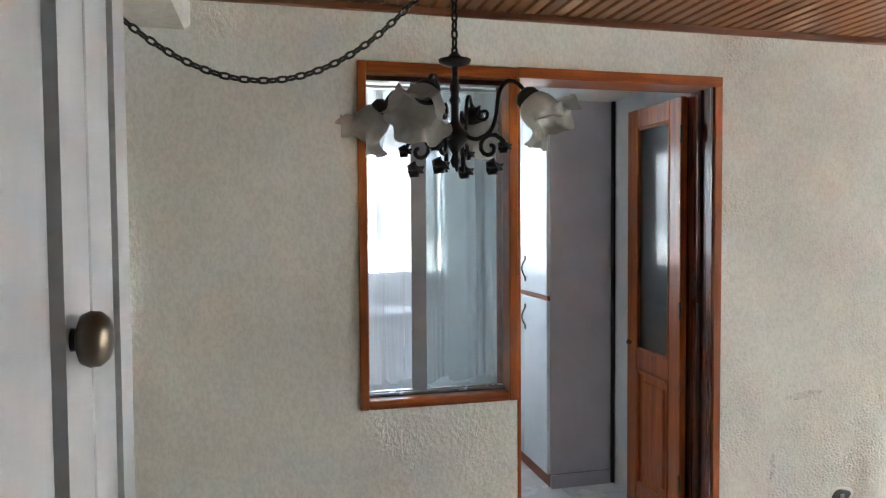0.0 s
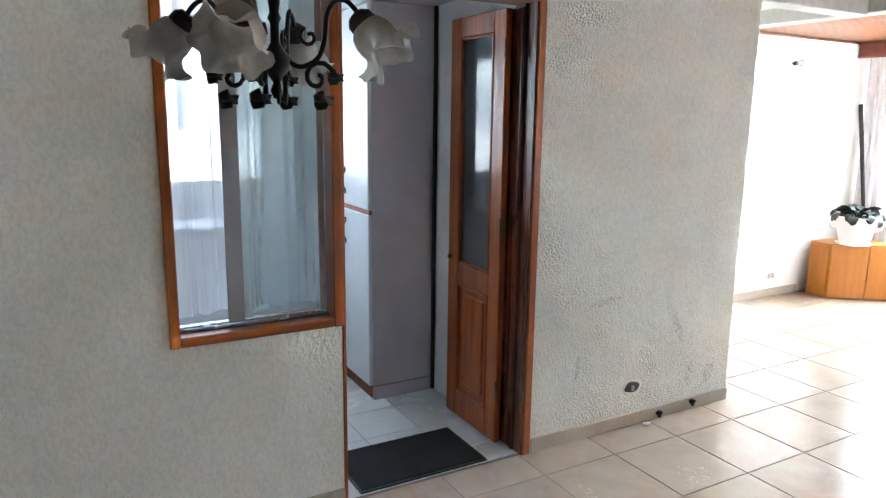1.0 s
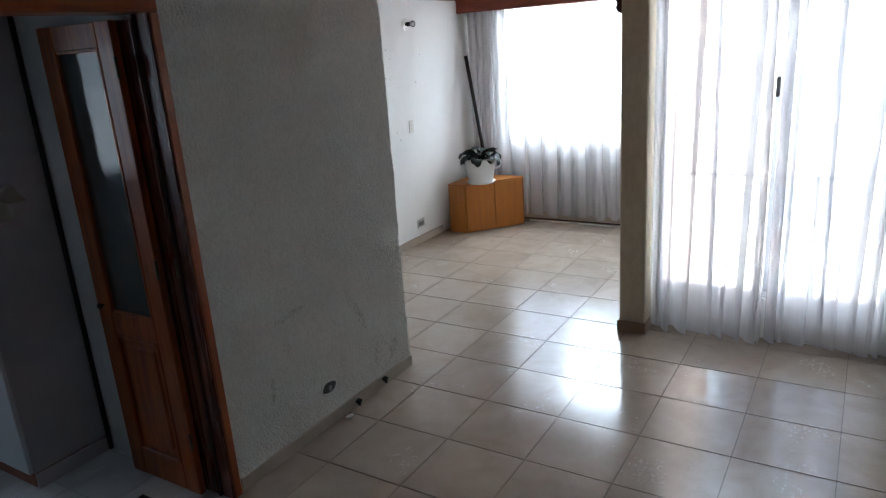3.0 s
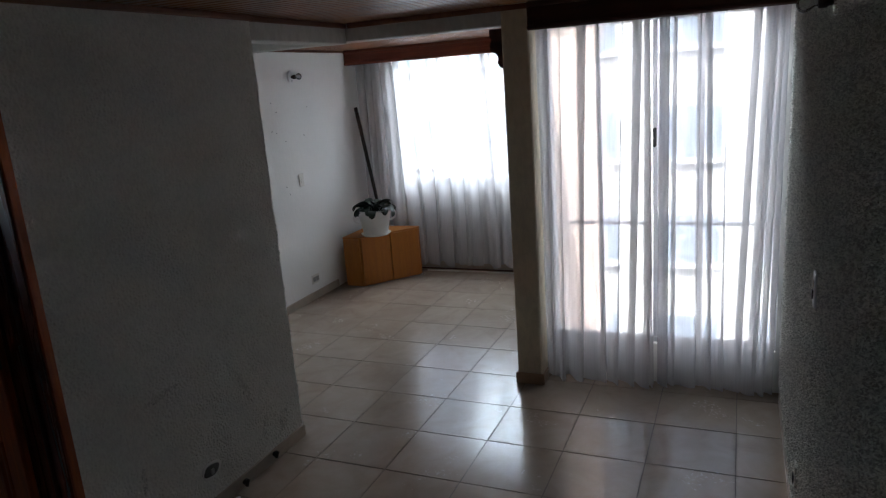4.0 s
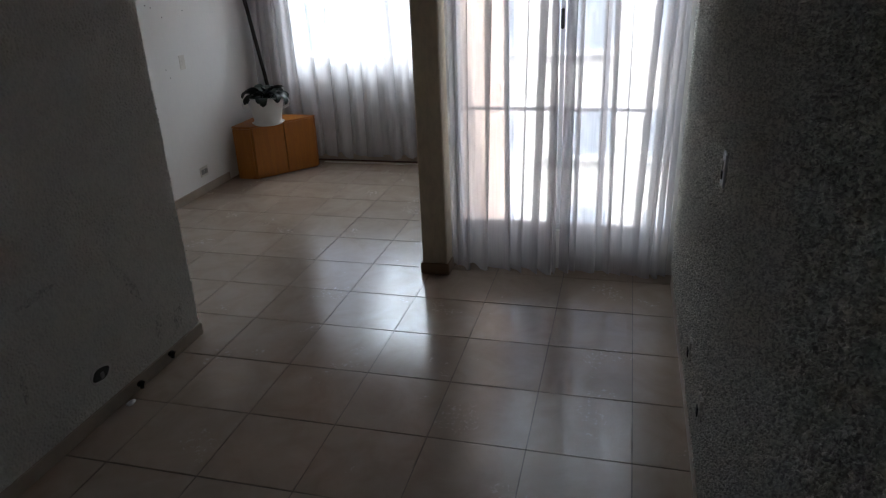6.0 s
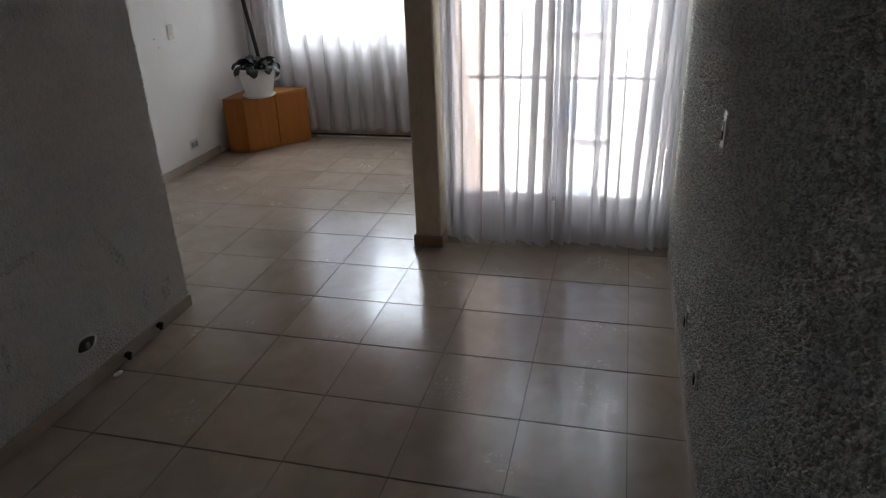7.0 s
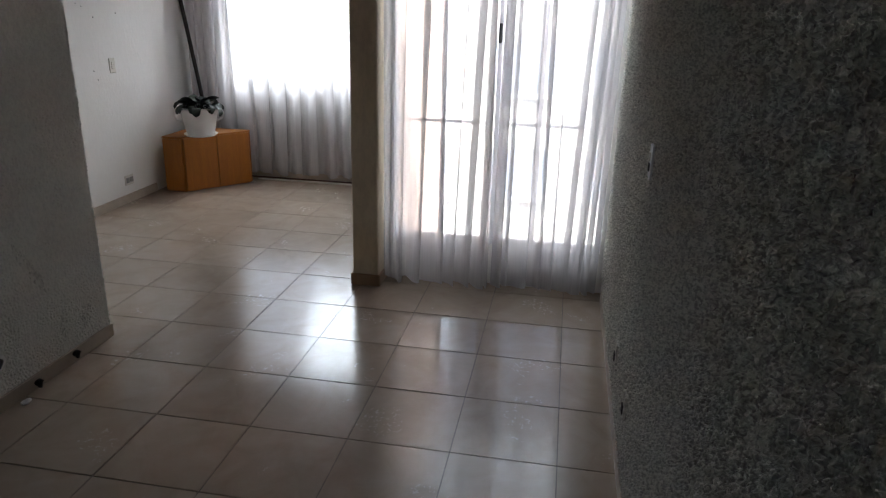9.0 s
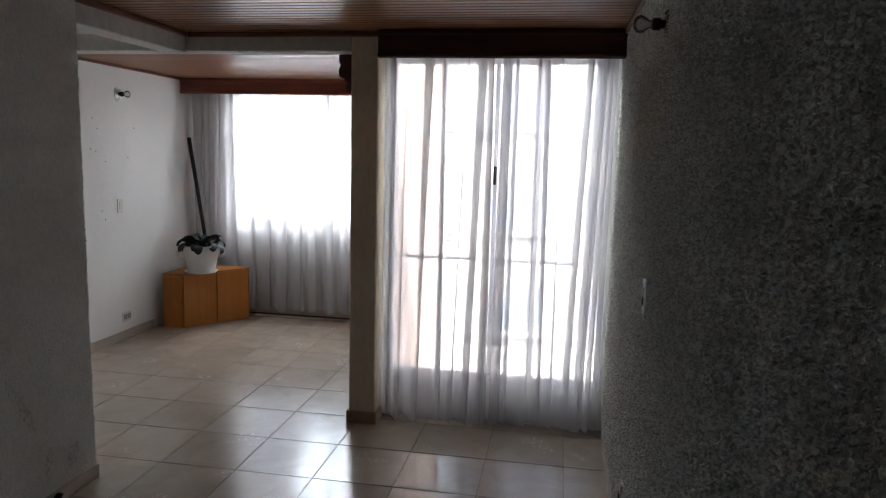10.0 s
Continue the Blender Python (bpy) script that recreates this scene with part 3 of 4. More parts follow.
hang("window_curtain", "white pleated curtain hanging before the living room window",
     [drape("cloth", [(0, 4.02, 4.02), (0.75, 3.70, 3.72), (1.30, 3.44, 3.42), (2.10, 3.02, 3.05), (2.75, 2.66, 2.64), (3.60, 2.22, 2.24), (4.60, 1.68, 1.68)], 6.59, 0.075, 2.25, SHEER_LIVING, 5, 0.30, 0.085, 0.7)],
     (6.58, 1.67, 2.252), (6.62, 4.03, 2.27))


def pelmet(name, label, lo, hi, mat):
    t = thing(name, label, "pelmet", ((lo[0] + hi[0]) / 2, (lo[1] + hi[1]) / 2, lo[2]))
    part("board", box(lo, hi, 0.004), mat, t)
    part("lower_moulding", box((lo[0] - 0.012, lo[1], lo[2] + 0.004), (lo[0] - 0.0005, hi[1], lo[2] + 0.028), 0.005), mat, t)
    part("upper_moulding", box((lo[0] - 0.016, lo[1], hi[2] - 0.03), (lo[0] - 0.0005, hi[1], hi[2] - 0.003), 0.005), mat, t)
    return t


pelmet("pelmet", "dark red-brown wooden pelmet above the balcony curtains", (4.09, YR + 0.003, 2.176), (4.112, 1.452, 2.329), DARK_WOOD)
pelmet("pelmet", "red-brown wooden pelmet above the living room curtains", (6.47, 1.658, 2.158), (6.492, YB - 0.003, 2.302), PELMET_WOOD)

bm = bmesh.new()
prof = [(0, 2.21), (0.085, 2.21), (0.085, 2.17), (0.075, 2.15), (0.088, 2.12), (0.082, 2.085), (0.05, 2.07), (0.035, 2.045), (0.045, 2.02), (0.03, 1.995), (0.012, 1.985), (0, 1.985)]
fr = [bm.verts.new((4.21, 1.6315 + y, z)) for y, z in prof]
bk = [bm.verts.new((4.245, 1.6315 + y, z)) for y, z in prof]
bm.faces.new(fr), bm.faces.new(bk[::-1])
for i in range(len(prof)):
    j = (i + 1) % len(prof)
    bm.faces.new((fr[i], bk[i], bk[j], fr[j]))
tagged(part("corbel", bm, DARK_WOOD), "dark carved wooden scroll corbel on the column", "corbel")


def window_unit(name, label, m, w, h, cols, transoms, mat, handle=None):
    """Metal window in local x (across) and z (up), facing y; panes by columns and transom heights."""
    t = thing(name, label, "window", (0, 0, 0), kind="structure")
    f = 0.035
    for lo, hi in (((0, 0, 0), (w, 0.05, f)), ((0, 0, h - f), (w, 0.05, h)), ((0, 0, f), (f, 0.05, h - f)), ((w - f, 0, f), (w, 0.05, h - f))):
        part("window_frame", box(lo, hi, 0.003), mat, t)
    xs = [f] + [c for c in cols] + [w - f]
    for c in cols:
        part("mullion", box((c - 0.014, 0.004, f), (c + 0.014, 0.046, h - f), 0.003), mat, t)
    zs = [f] + list(transoms) + [h - f]
    for a, b in zip(xs, xs[1:]):
        a2, b2 = a + (0.02 if a in cols else 0), b - (0.02 if b in cols else 0)
        for q in transoms:
            part("transom", box((a2, 0.006, q - 0.009), (b2, 0.044, q + 0.009), 0.003), mat, t)
        for c, d in zip(zs, zs[1:]):
            c2, d2 = c + (0.015 if c in transoms else 0), d - (0.015 if d in transoms else 0)
            p = part("pane", box((a2, 0.022, c2), (b2, 0.027, d2)), PANE, t)
            p.visible_shadow = False
    if handle:
        part("latch", box((handle[0] - 0.010, -0.035, handle[1] - 0.06), (handle[0] + 0.010, 0.003, handle[1] + 0.05), 0.005), BLACK, t, "black latch handle")
    t.matrix_world = m
    return t


window_unit("window_1", "grey metal-framed balcony window with a transom", pose(4.41, 1.45, 0.255, 0, 0, -90), 1.33, 1.965, [0.325, 0.65, 0.905], [0.757], ALU, (0.650, 1.28))
window_unit("window_2", "grey metal-framed living room window", pose(6.74, 3.60, 0.93, 0, 0, -90), 1.85, 1.29, [0.45, 1.0], [0.9], ALU)
window_unit("window_3", "white metal kitchen window", pose(0.10, 5.04, 1.10, 0, 0, 0), 1.05, 0.96, [0.35, 0.74], [0.39], WHITE_PAINT)

# ---- outside ----
t = thing("brick_pier", "salmon block masonry outside face of the living room", "masonry", (5.7, 1.54, 0), kind="structure")
part("mortar_bed", box((4.52, 1.542, -0.6), (6.85, 1.558, 2.6)), MORTAR, t)
block = mesh_of("brick", box((0, 0, 0), (0.385, 0.022, 0.19), 0.004), BRICK)
for r in range(16):
    for c in range(6):
        o = new("brick", block)
        o.parent = t
        o.matrix_parent_inverse = t.matrix_world.inverted()
        o.matrix_world = Matrix.Translation((4.53 + c * 0.39 - (0.19 if r % 2 and c else 0), 1.52, -0.6 + r * 0.2))


def house(name, label, x, y0, y1, z1, floors, bays):
    """A block of flats facing -x, with windows let into its front."""
    t = thing(name, label, "building", (x, (y0 + y1) / 2, -9.0))
    part("wall", box((x, y0, -9.0), (x + 6, y1, z1)), FACADE, t)
    part("roof", box((x - 0.3, y0 - 0.3, z1), (x + 6.3, y1 + 0.3, z1 + 0.35)), FACADE, t)
    pane = mesh_of("window", box((-0.04, -0.7, -0.6), (0.0, 0.7, 0.6)), FAR_GLASS)
    sill = mesh_of("sill", box((-0.12, -0.8, -0.7), (0.0, 0.8, -0.6)), FACADE)
    for i in range(floors):
        for k in range(bays):
            y = y0 + (k + 0.5) * (y1 - y0) / bays
            z = z1 - 1.5 - i * 2.5
            for n, me in (("window", pane), ("sill", sill)):
                o = new(n, me)
                o.parent = t
                o.matrix_parent_inverse = t.matrix_world.inverted()
                o.matrix_world = Matrix.Translation((x - 0.003, y, z))
    return t


house("apartment_building", "pale apartment building across the street", 17.0, -9, 9.5, 4.4, 5, 8)

# ---- doorway and inner window in the kitchen wall ----
t = thing("window_4", "cedar-framed inner window between the rooms with sliding glass", "window", (0.52, YA, 0.775), kind="structure")
y0, y1 = YA - 0.018, YA + 0.155
for n, lo, hi, mat in (("window_frame", (0.20, y0, 0.775), (0.235, y1, 2.115), DOOR_WOOD), ("window_frame", (0.805, y0, 0.775), (0.842, y1, 2.085), DOOR_WOOD),
                       ("window_frame", (0.236, y0, 0.776), (0.804, y1, 0.812), DOOR_WOOD_X), ("window_frame", (0.236, y0, 2.072), (0.842, y1, 2.114), DOOR_WOOD_X)):
    part(n, box(lo, hi, 0.004), mat, t)
part("track", boxes(((0.236, YA + 0.045, 0.813), (0.804, YA + 0.052, 0.824)), ((0.236, YA + 0.078, 0.813), (0.804, YA + 0.085, 0.824))), COUNTER, t, "grey metal sliding track")
part("track_bed", box((0.236, YA + 0.035, 0.8125), (0.804, YA + 0.095, 0.8145)), DARK_WOOD, t)
part("head_track", box((0.236, YA + 0.04, 2.052), (0.804, YA + 0.09, 2.071), 0.002), DARK_WOOD, t)
p = part("pane", box((0.420, YA + 0.066, 0.828), (0.803, YA + 0.072, 2.05)), DOOR_PANE, t)
part("pane_stile", box((0.418, YA + 0.058, 0.828), (0.480, YA + 0.0655, 2.05), 0.002), STILE, t, "grey glass edge strip")

t = thing("door_frame", "varnished cedar door frame with a wide lining", "door frame", (1.3, YA, 0), kind="structure")
part("head", box((0.8425, y0, 2.075), (1.781, y1, 2.118), 0.004), DOOR_WOOD_X, t)
part("jamb", box((1.741, y0, 0), (1.781, y1, 2.074), 0.004), DOOR_WOOD, t)
part("jamb", box((0.843, YA - 0.004, 0), (0.858, y1, 2.074), 0.003), DOOR_WOOD, t)
# thin lining added over the jamb to carry the reveal's painted shade
part("lining", boxes(((1.734, YA - 0.010, 0), (1.7405, YA + 0.056, 2.074)), ((1.734, YA + 0.079, 0), (1.7405, YA + 0.150, 2.074))), DOOR_WOOD_SHADED, t, "varnished cedar lining with shade in its colour")
part("door_stop", box((1.722, YA + 0.06, 0), (1.7405, YA + 0.075, 2.074), 0.002), DARK_WOOD, t)


def panel_leaf(name, label, x, ya, yb, wood):
    """Half-glazed door leaf in the y-z plane, with a raised lower panel."""
    t = thing(name, label, "door", (x, ya, 0.012))
    th, s, z1 = 0.034, 0.092, 2.06
    for lo, hi, mat in (((x, ya, 0.012), (x + th, ya + s, z1), wood), ((x, yb - s, 0.012), (x + th, yb, z1), wood)):
        part("stile", box(lo, hi, 0.004), mat, t)
    for a, b in ((0.013, 0.15), (0.745, 0.845), (1.965, z1 - 0.001)):
        part("rail", box((x + 0.001, ya + s + 0.0005, a), (x + th - 0.001, yb - s - 0.0005, b), 0.004), wood, t)
    bm = box((x + 0.014, ya + s, 0.15), (x + 0.020, yb - s, 0.745))
    add_box(bm, (x + 0.005, ya + s + 0.045, 0.20), (x + 0.029, yb - s - 0.045, 0.695), 0.010)
    part("panel", bm, wood, t)
    ia, ib = ya + s, yb - s
    for lo, hi in (((ia, 0.151), (ia + 0.016, 0.744)), ((ib - 0.016, 0.151), (ib, 0.744)), ((ia + 0.0165, 0.151), (ib - 0.0165, 0.167)), ((ia + 0.0165, 0.728), (ib - 0.0165, 0.744))):
        part("panel_moulding", box((x - 0.005, lo[0], lo[1]), (x + 0.0135, hi[0], hi[1]), 0.004), wood, t)
    for lo, hi in (((ia, 0.846), (ia + 0.012, 1.964)), ((ib - 0.012, 0.846), (ib, 1.964))):
        part("bead", box((x - 0.003, lo[0], lo[1]), (x + 0.0135, hi[0], hi[1]), 0.003), wood, t)
    part("pane", box((x + 0.014, ya + s, 0.845), (x + 0.02, yb - s, 1.965)), DOOR_PANE, t)
    for a, b in ((0.846, 0.858), (1.952, 1.964)):
        part("bead", box((x + 0.004, ya + s + 0.001, a), (x + 0.0135, yb - s - 0.001, b), 0.002), wood, t)
    for z in (0.25, 1.05, 1.85):
        part("hinge", tube([(x - 0.002, ya - 0.004, z), (x - 0.002, ya - 0.004, z + 0.08)], 0.006), KNOB_METAL, t)
    return t


leaf = panel_leaf("bifold_door_leaf", "open half-glazed cedar door leaf folded into the kitchen", 1.675, 2.77, 3.25, DOOR_WOOD)
part("knob", lathe([(0, 0), (0.006, 0), (0.006, 0.008), (0.013, 0.012), (0.014, 0.020), (0.008, 0.026), (0, 0.027)], 16, pose(1.6748, 3.205, 0.875, 0, -90, 0)), KNOB_METAL, leaf, "small dark round knob")
# the rear leaf is the same cedar, coloured as if in shade
panel_leaf("bifold_door_leaf", "half-glazed cedar door leaf folded behind its pair", 1.717, 2.70, 3.20, DOOR_WOOD_SHADED)

# ---- kitchen ----
t = thing("doormat", "flat black pile doormat on the kitchen floor", "doormat", (1.24, 2.84, 0))
part("carpet", box((0.935, 2.668, 0.002), (1.553, 3.025, 0.014), 0.004), RUBBER, t)
part("border", boxes(((0.925, 2.658, 0.0005), (1.563, 2.6675, 0.010)), ((0.925, 3.0255, 0.0005), (1.563, 3.035, 0.010)), ((0.925, 2.668, 0.0005), (0.9345, 3.025, 0.010)), ((1.5535, 2.668, 0.0005), (1.563, 3.025, 0.010))), BLACK, t)

t = thing("tall_cupboard", "tall white kitchen cupboard with lilac side and red-brown edges", "cupboard", (1.55, 3.9, 0))
part("plinth", box((1.375, 3.575, 0), (1.755, 4.30, 0.075)), RED_EDGE, t, "red-brown plinth")
part("body", box((1.375, 3.56, 0.076), (1.757, 4.32, 2.165), 0.002), LILAC, t)
for a, b in ((0.08, 1.055), (1.085, 2.15)):
    for c, d in ((3.562, 3.935), (3.939, 4.315)):
        o = part("door", box((1.352, c, a), (1.3745, d, b), 0.004), MELAMINE, t)
        near_edge = d - 0.045 if c < 3.9 else c + 0.045
        z = 0.93 if a < 1 else 1.22
        bow = [(1.350 - 0.022 * math.sin(math.pi * k / 8), near_edge, z - 0.055 + 0.11 * k / 8) for k in range(9)]
        o2 = part("handle", tube(bow, 0.0048), BLACK, o, "black bow handle")
        for e in (-1, 1):
            bm = bmesh.new()
            bmesh.ops.create_icosphere(bm, subdivisions=1, radius=0.011, matrix=pose(1.349, near_edge, z + e * 0.064) @ Matrix.Diagonal((0.5, 0.8, 1.6, 1)))
            part("handle_end", bm, BLACK, o)
part("edge_strip", box((1.356, 3.561, 1.058), (1.3745, 4.315, 1.082), 0.002), RED_EDGE, t)
part("side_skirting", box((1.372, 3.545, 0), (1.757, 3.5595, 0.075), 0.002), LILAC, t)
tagged(part("pipe", tube([(1.742, 3.535, 0.01), (1.742, 3.535, 2.165)], 0.012), IRON), "dark vertical pipe in the kitchen corner", "pipe")

t = thing("kitchen_counter", "white kitchen base unit below the window", "cabinet", (0.4, 4.7, 0))
part("body", box((-0.7, 4.45, 0.08), (1.34, 4.99, 0.88)), MELAMINE, t)
part("plinth", box((-0.7, 4.50, 0), (1.34, 4.99, 0.079)), RED_EDGE, t)
for i in range(4):
    o = part("door", box((-0.69 + i * 0.507, 4.428, 0.09), (-0.69 + i * 0.507 + 0.50, 4.4495, 0.87), 0.004), MELAMINE, t)
    part("handle", tube([(-0.25 + i * 0.507, 4.428, 0.78), (-0.25 + i * 0.507, 4.408, 0.78)], 0.009), BLACK, o)
tagged(part("worktop", box((-0.72, 4.40, 0.882), (1.342, 4.995, 0.915), 0.004), COUNTER), "steel kitchen worktop with a rolled edge", "worktop")
me = curtain("cloth", 0.0, 0.45, 0, 0.83, 2.05, LACE, "", 11, 9, 0.016, 0.03)
t = thing("inner_curtain", "white sheer curtain behind the inner window", "curtain", (0.63, 2.83, 0.83))
o = new("cloth", me)
o.parent = t
o.matrix_basis = t.matrix_world.inverted() @ pose(0.86, 2.83, 0, 0, 0, 90)
o = new("cloth", curtain("cloth", 0.0, 0.22, 0, 0.83, 2.05, LACE, "", 14, 4, 0.014, 0.02))
o.parent = t
o.matrix_basis = t.matrix_world.inverted() @ pose(0.42, 2.85, 0, 0, 0, 90)
part("rod", tube([(0.18, 2.83, 2.06), (0.88, 2.83, 2.06)], 0.006), ALU, t)
me = curtain("cloth", 0.0, 1.1, 0, 1.14, 2.04, LACE, "", 12, 13, 0.015, 0.04)
t = thing("kitchen_curtain", "white lace curtain before the kitchen window", "curtain", (0.62, 4.96, 1.1))
o = new("cloth", me)
o.parent = t
o.matrix_basis = t.matrix_world.inverted() @ pose(1.17, 4.965, 0, 0, 0, 90)
part("rod", tube([(0.05, 4.965, 2.05), (1.2, 4.965, 2.05)], 0.006), ALU, t)

# ---- hall door ----
t = thing("hall_door", "closed white painted panel door with a brass knob", "door", (-0.36, 0.6, 0))
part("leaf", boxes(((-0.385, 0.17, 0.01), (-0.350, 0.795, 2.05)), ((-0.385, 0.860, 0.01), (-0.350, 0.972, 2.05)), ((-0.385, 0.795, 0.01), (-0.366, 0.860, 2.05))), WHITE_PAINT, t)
o = part("knob", lathe([(0, 0), (0.014, 0), (0.013, 0.006), (0.020, 0.008), (0.030, 0.012), (0.034, 0.021), (0.033, 0.032), (0.025, 0.041), (0.012, 0.045), (0, 0.046)], 24,
                     pose(-0.350, 0.885, 1.365, 0, 90, 0)), KNOB_METAL, t, "round antique brass knob")
t = thing("door_casing", "white painted door casing", "door casing", (-0.35, 1.0, 0), kind="structure")
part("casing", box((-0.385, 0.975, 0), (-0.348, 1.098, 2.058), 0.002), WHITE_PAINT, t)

# ---- living room ----
t = thing("corner_cabinet", "low orange laminate corner cabinet with two doors", "cabinet", (6.3, 3.7, 0))
fx, fy, flen = 5.945, 3.765, 0.634
d = Vector((0.79, -0.613, 0)).normalized()
ex, ey = fx + d.x * flen, fy + d.y * flen
nrm = Vector((d.y, -d.x, 0))
part("body", prism([(fx, fy), (ex, ey), (6.50, ey), (6.50, 3.955), (fx, 3.955)], 0.0, 0.485, 0.003), CABINET_WOOD, t)
for k in range(2):
    a = Vector((fx, fy, 0)) + d * (0.003 + k * (flen / 2 + 0.002)) + nrm * 0.0005
    b = a + d * (flen / 2 - 0.006)
    q = nrm * 0.017
    part("door", prism([(a.x, a.y), ((a + q).x, (a + q).y), ((b + q).x, (b + q).y), (b.x, b.y)], 0.012, 0.490, 0.003), CABINET_WOOD, t)
part("top", prism([(fx - 0.014, fy), (fx, fy - 0.002), (ex, ey - 0.002), (6.502, ey - 0.002), (6.502, 3.957), (fx - 0.014, 3.957)], 0.486, 0.503, 0.003), CABINET_WOOD, t)
part("side_panel", box((5.928, 3.772, 0.012), (5.9445, 3.952, 0.48), 0.002), CABINET_WOOD, t)

PX, PY, PZ = 6.10, 3.66, 0.503
t = thing("plant_pot", "white glazed pot with side handles on the corner cabinet", "flower pot", (PX, PY, PZ))
part("saucer", lathe([(0, 0.0), (0.13, 0.0), (0.15, 0.018), (0.143, 0.018), (0.125, 0.006), (0, 0.006)], 32, pose(PX, PY, PZ) @ Matrix.Diagonal((1.0, 1.0, 1, 1))), POT_WHITE, t)
part("bowl", lathe([(0, 0.008), (0.115, 0.008), (0.122, 0.02), (0.165, 0.225), (0.176, 0.228), (0.178, 0.243), (0.168, 0.246), (0.158, 0.235), (0.152, 0.20), (0, 0.20)], 36, pose(PX, PY, PZ) @ Matrix.Diagonal((1.0, 1.0, 1.05, 1))), POT_WHITE, t)
for s in (-1, 1):
    w = Vector((0.62, -0.78, 0)) * s
    pts = [Vector((PX, PY, PZ)) + w * r + Vector((0, 0, z)) for r, z in ((0.165, 0.215), (0.20, 0.22), (0.212, 0.19), (0.20, 0.15), (0.152, 0.13))]
    part("ear_handle", tube(pts, 0.011), POT_WHITE, t)
part("soil", lathe([(0, 0.212), (0.08, 0.21), (0.153, 0.204)], 20, pose(PX, PY, PZ)), SOIL, t)

t = thing("house_plant", "low dark green plant with broad drooping leaves", "plant", (PX, PY, PZ + 0.2))
rng = random.Random(4)


def leaf_mesh(length, width, droop):
    """A broad oval leaf along x that arches and hangs down, folded a little along its rib."""
    bm = bmesh.new()
    n, rows = 9, []
    x = z = 0.0
    pitch = 0.9
    for i in range(n + 1):
        s = i / n
        w = width * 0.5 * math.sqrt(max(0.0, 1 - (2 * s - 1) ** 2)) ** 0.8 + 0.002
        rows.append([bm.verts.new((x - 0.004 * abs(k) * math.sin(pitch), k * w, z + 0.10 * w * abs(k) * math.cos(pitch))) for k in (-1, -0.5, 0, 0.5, 1)])
        pitch -= droop / n
        x += math.cos(pitch) * length / n
        z += math.sin(pitch) * length / n
    for a, b in zip(rows, rows[1:]):
        for k in range(4):
            bm.faces.new((a[k], a[k + 1], b[k + 1], b[k])).smooth = True
    return bm


for i in range(40):
    a = math.tau * (i * 0.381) + rng.uniform(-0.3, 0.3)
    inner = i > 15
    L = rng.uniform(0.10, 0.15) if inner else rng.uniform(0.11, 0.15)
    r0 = rng.uniform(0.02, 0.08) if inner else rng.uniform(0.10, 0.15)
    bm = leaf_mesh(L, rng.uniform(0.05, 0.078), rng.uniform(0.9, 2.0) if inner else rng.uniform(2.3, 3.2))
    z = PZ + (0.275 + rng.uniform(0, 0.03) if inner else 0.245 + rng.uniform(0, 0.03))
    moved(bm, pose(PX + r0 * math.cos(a), PY + r0 * math.sin(a), z, 0, 0, math.degrees(a)) @ pose(0, 0, 0, rng.uniform(-35, 35), 0, 0))
    o = part("leaf", bm, LEAF, t)
    p0 = Vector((PX + 0.3 * r0 * math.cos(a), PY + 0.3 * r0 * math.sin(a), PZ + 0.21))
    p1 = Vector((PX + r0 * math.cos(a), PY + r0 * math.sin(a), z))
    part("stem", tube([p0, p0.lerp(p1, 0.5) + Vector((0, 0, 0.02)), p1], 0.004, 6), LEAF, t)

tagged(part("wooden_stick", tube([(6.36, 3.72, 0.506), (6.37, 3.78, 0.9), (6.44, 3.95, 1.74)], 0.016, 10, 1.15), STICK_WOOD), "dark wooden stick leaning in the corner behind the plant", "stick")


# ---- wall fittings ----
def wall_lamp(label, m):
    """Lamp holder with a bare bulb; local z points out of the wall."""
    t = thing("wall_lamp", label, "wall lamp", (0, 0, 0))
    part("back_plate", lathe([(0, 0), (0.055, 0), (0.055, 0.006), (0.045, 0.014), (0.02, 0.018), (0, 0.018)], 24), POT_WHITE if "white" in label else KNOB_METAL, t)
    part("socket", lathe([(0, 0.018), (0.014, 0.018), (0.016, 0.04), (0.021, 0.042), (0.021, 0.075), (0.017, 0.08), (0, 0.08)], 16), STEEL_DARK, t)
    part("bulb", lathe([(0.013, 0.08), (0.015, 0.095), (0.028, 0.118), (0.031, 0.137), (0.026, 0.157), (0.012, 0.168), (0, 0.17)], 16), BULB, t, "clear glass bulb")
    part("screw", lathe([(0, 0), (0.006, 0), (0.005, 0.009), (0, 0.01)], 8, pose(0, -0.035, 0.012)), STEEL_DARK, t)
    t.matrix_world = m @ Matrix.Diagonal((0.95, 0.95, 0.65, 1))
    return t


wall_lamp("bare bulb wall lamp on a metal plate on the white wall", pose(5.518, YB, 2.07, 90, 0, 0))
wall_lamp("bare bulb wall lamp on a metal plate on the stucco wall", pose(2.62, YR, 2.085, -90, 0, 0))


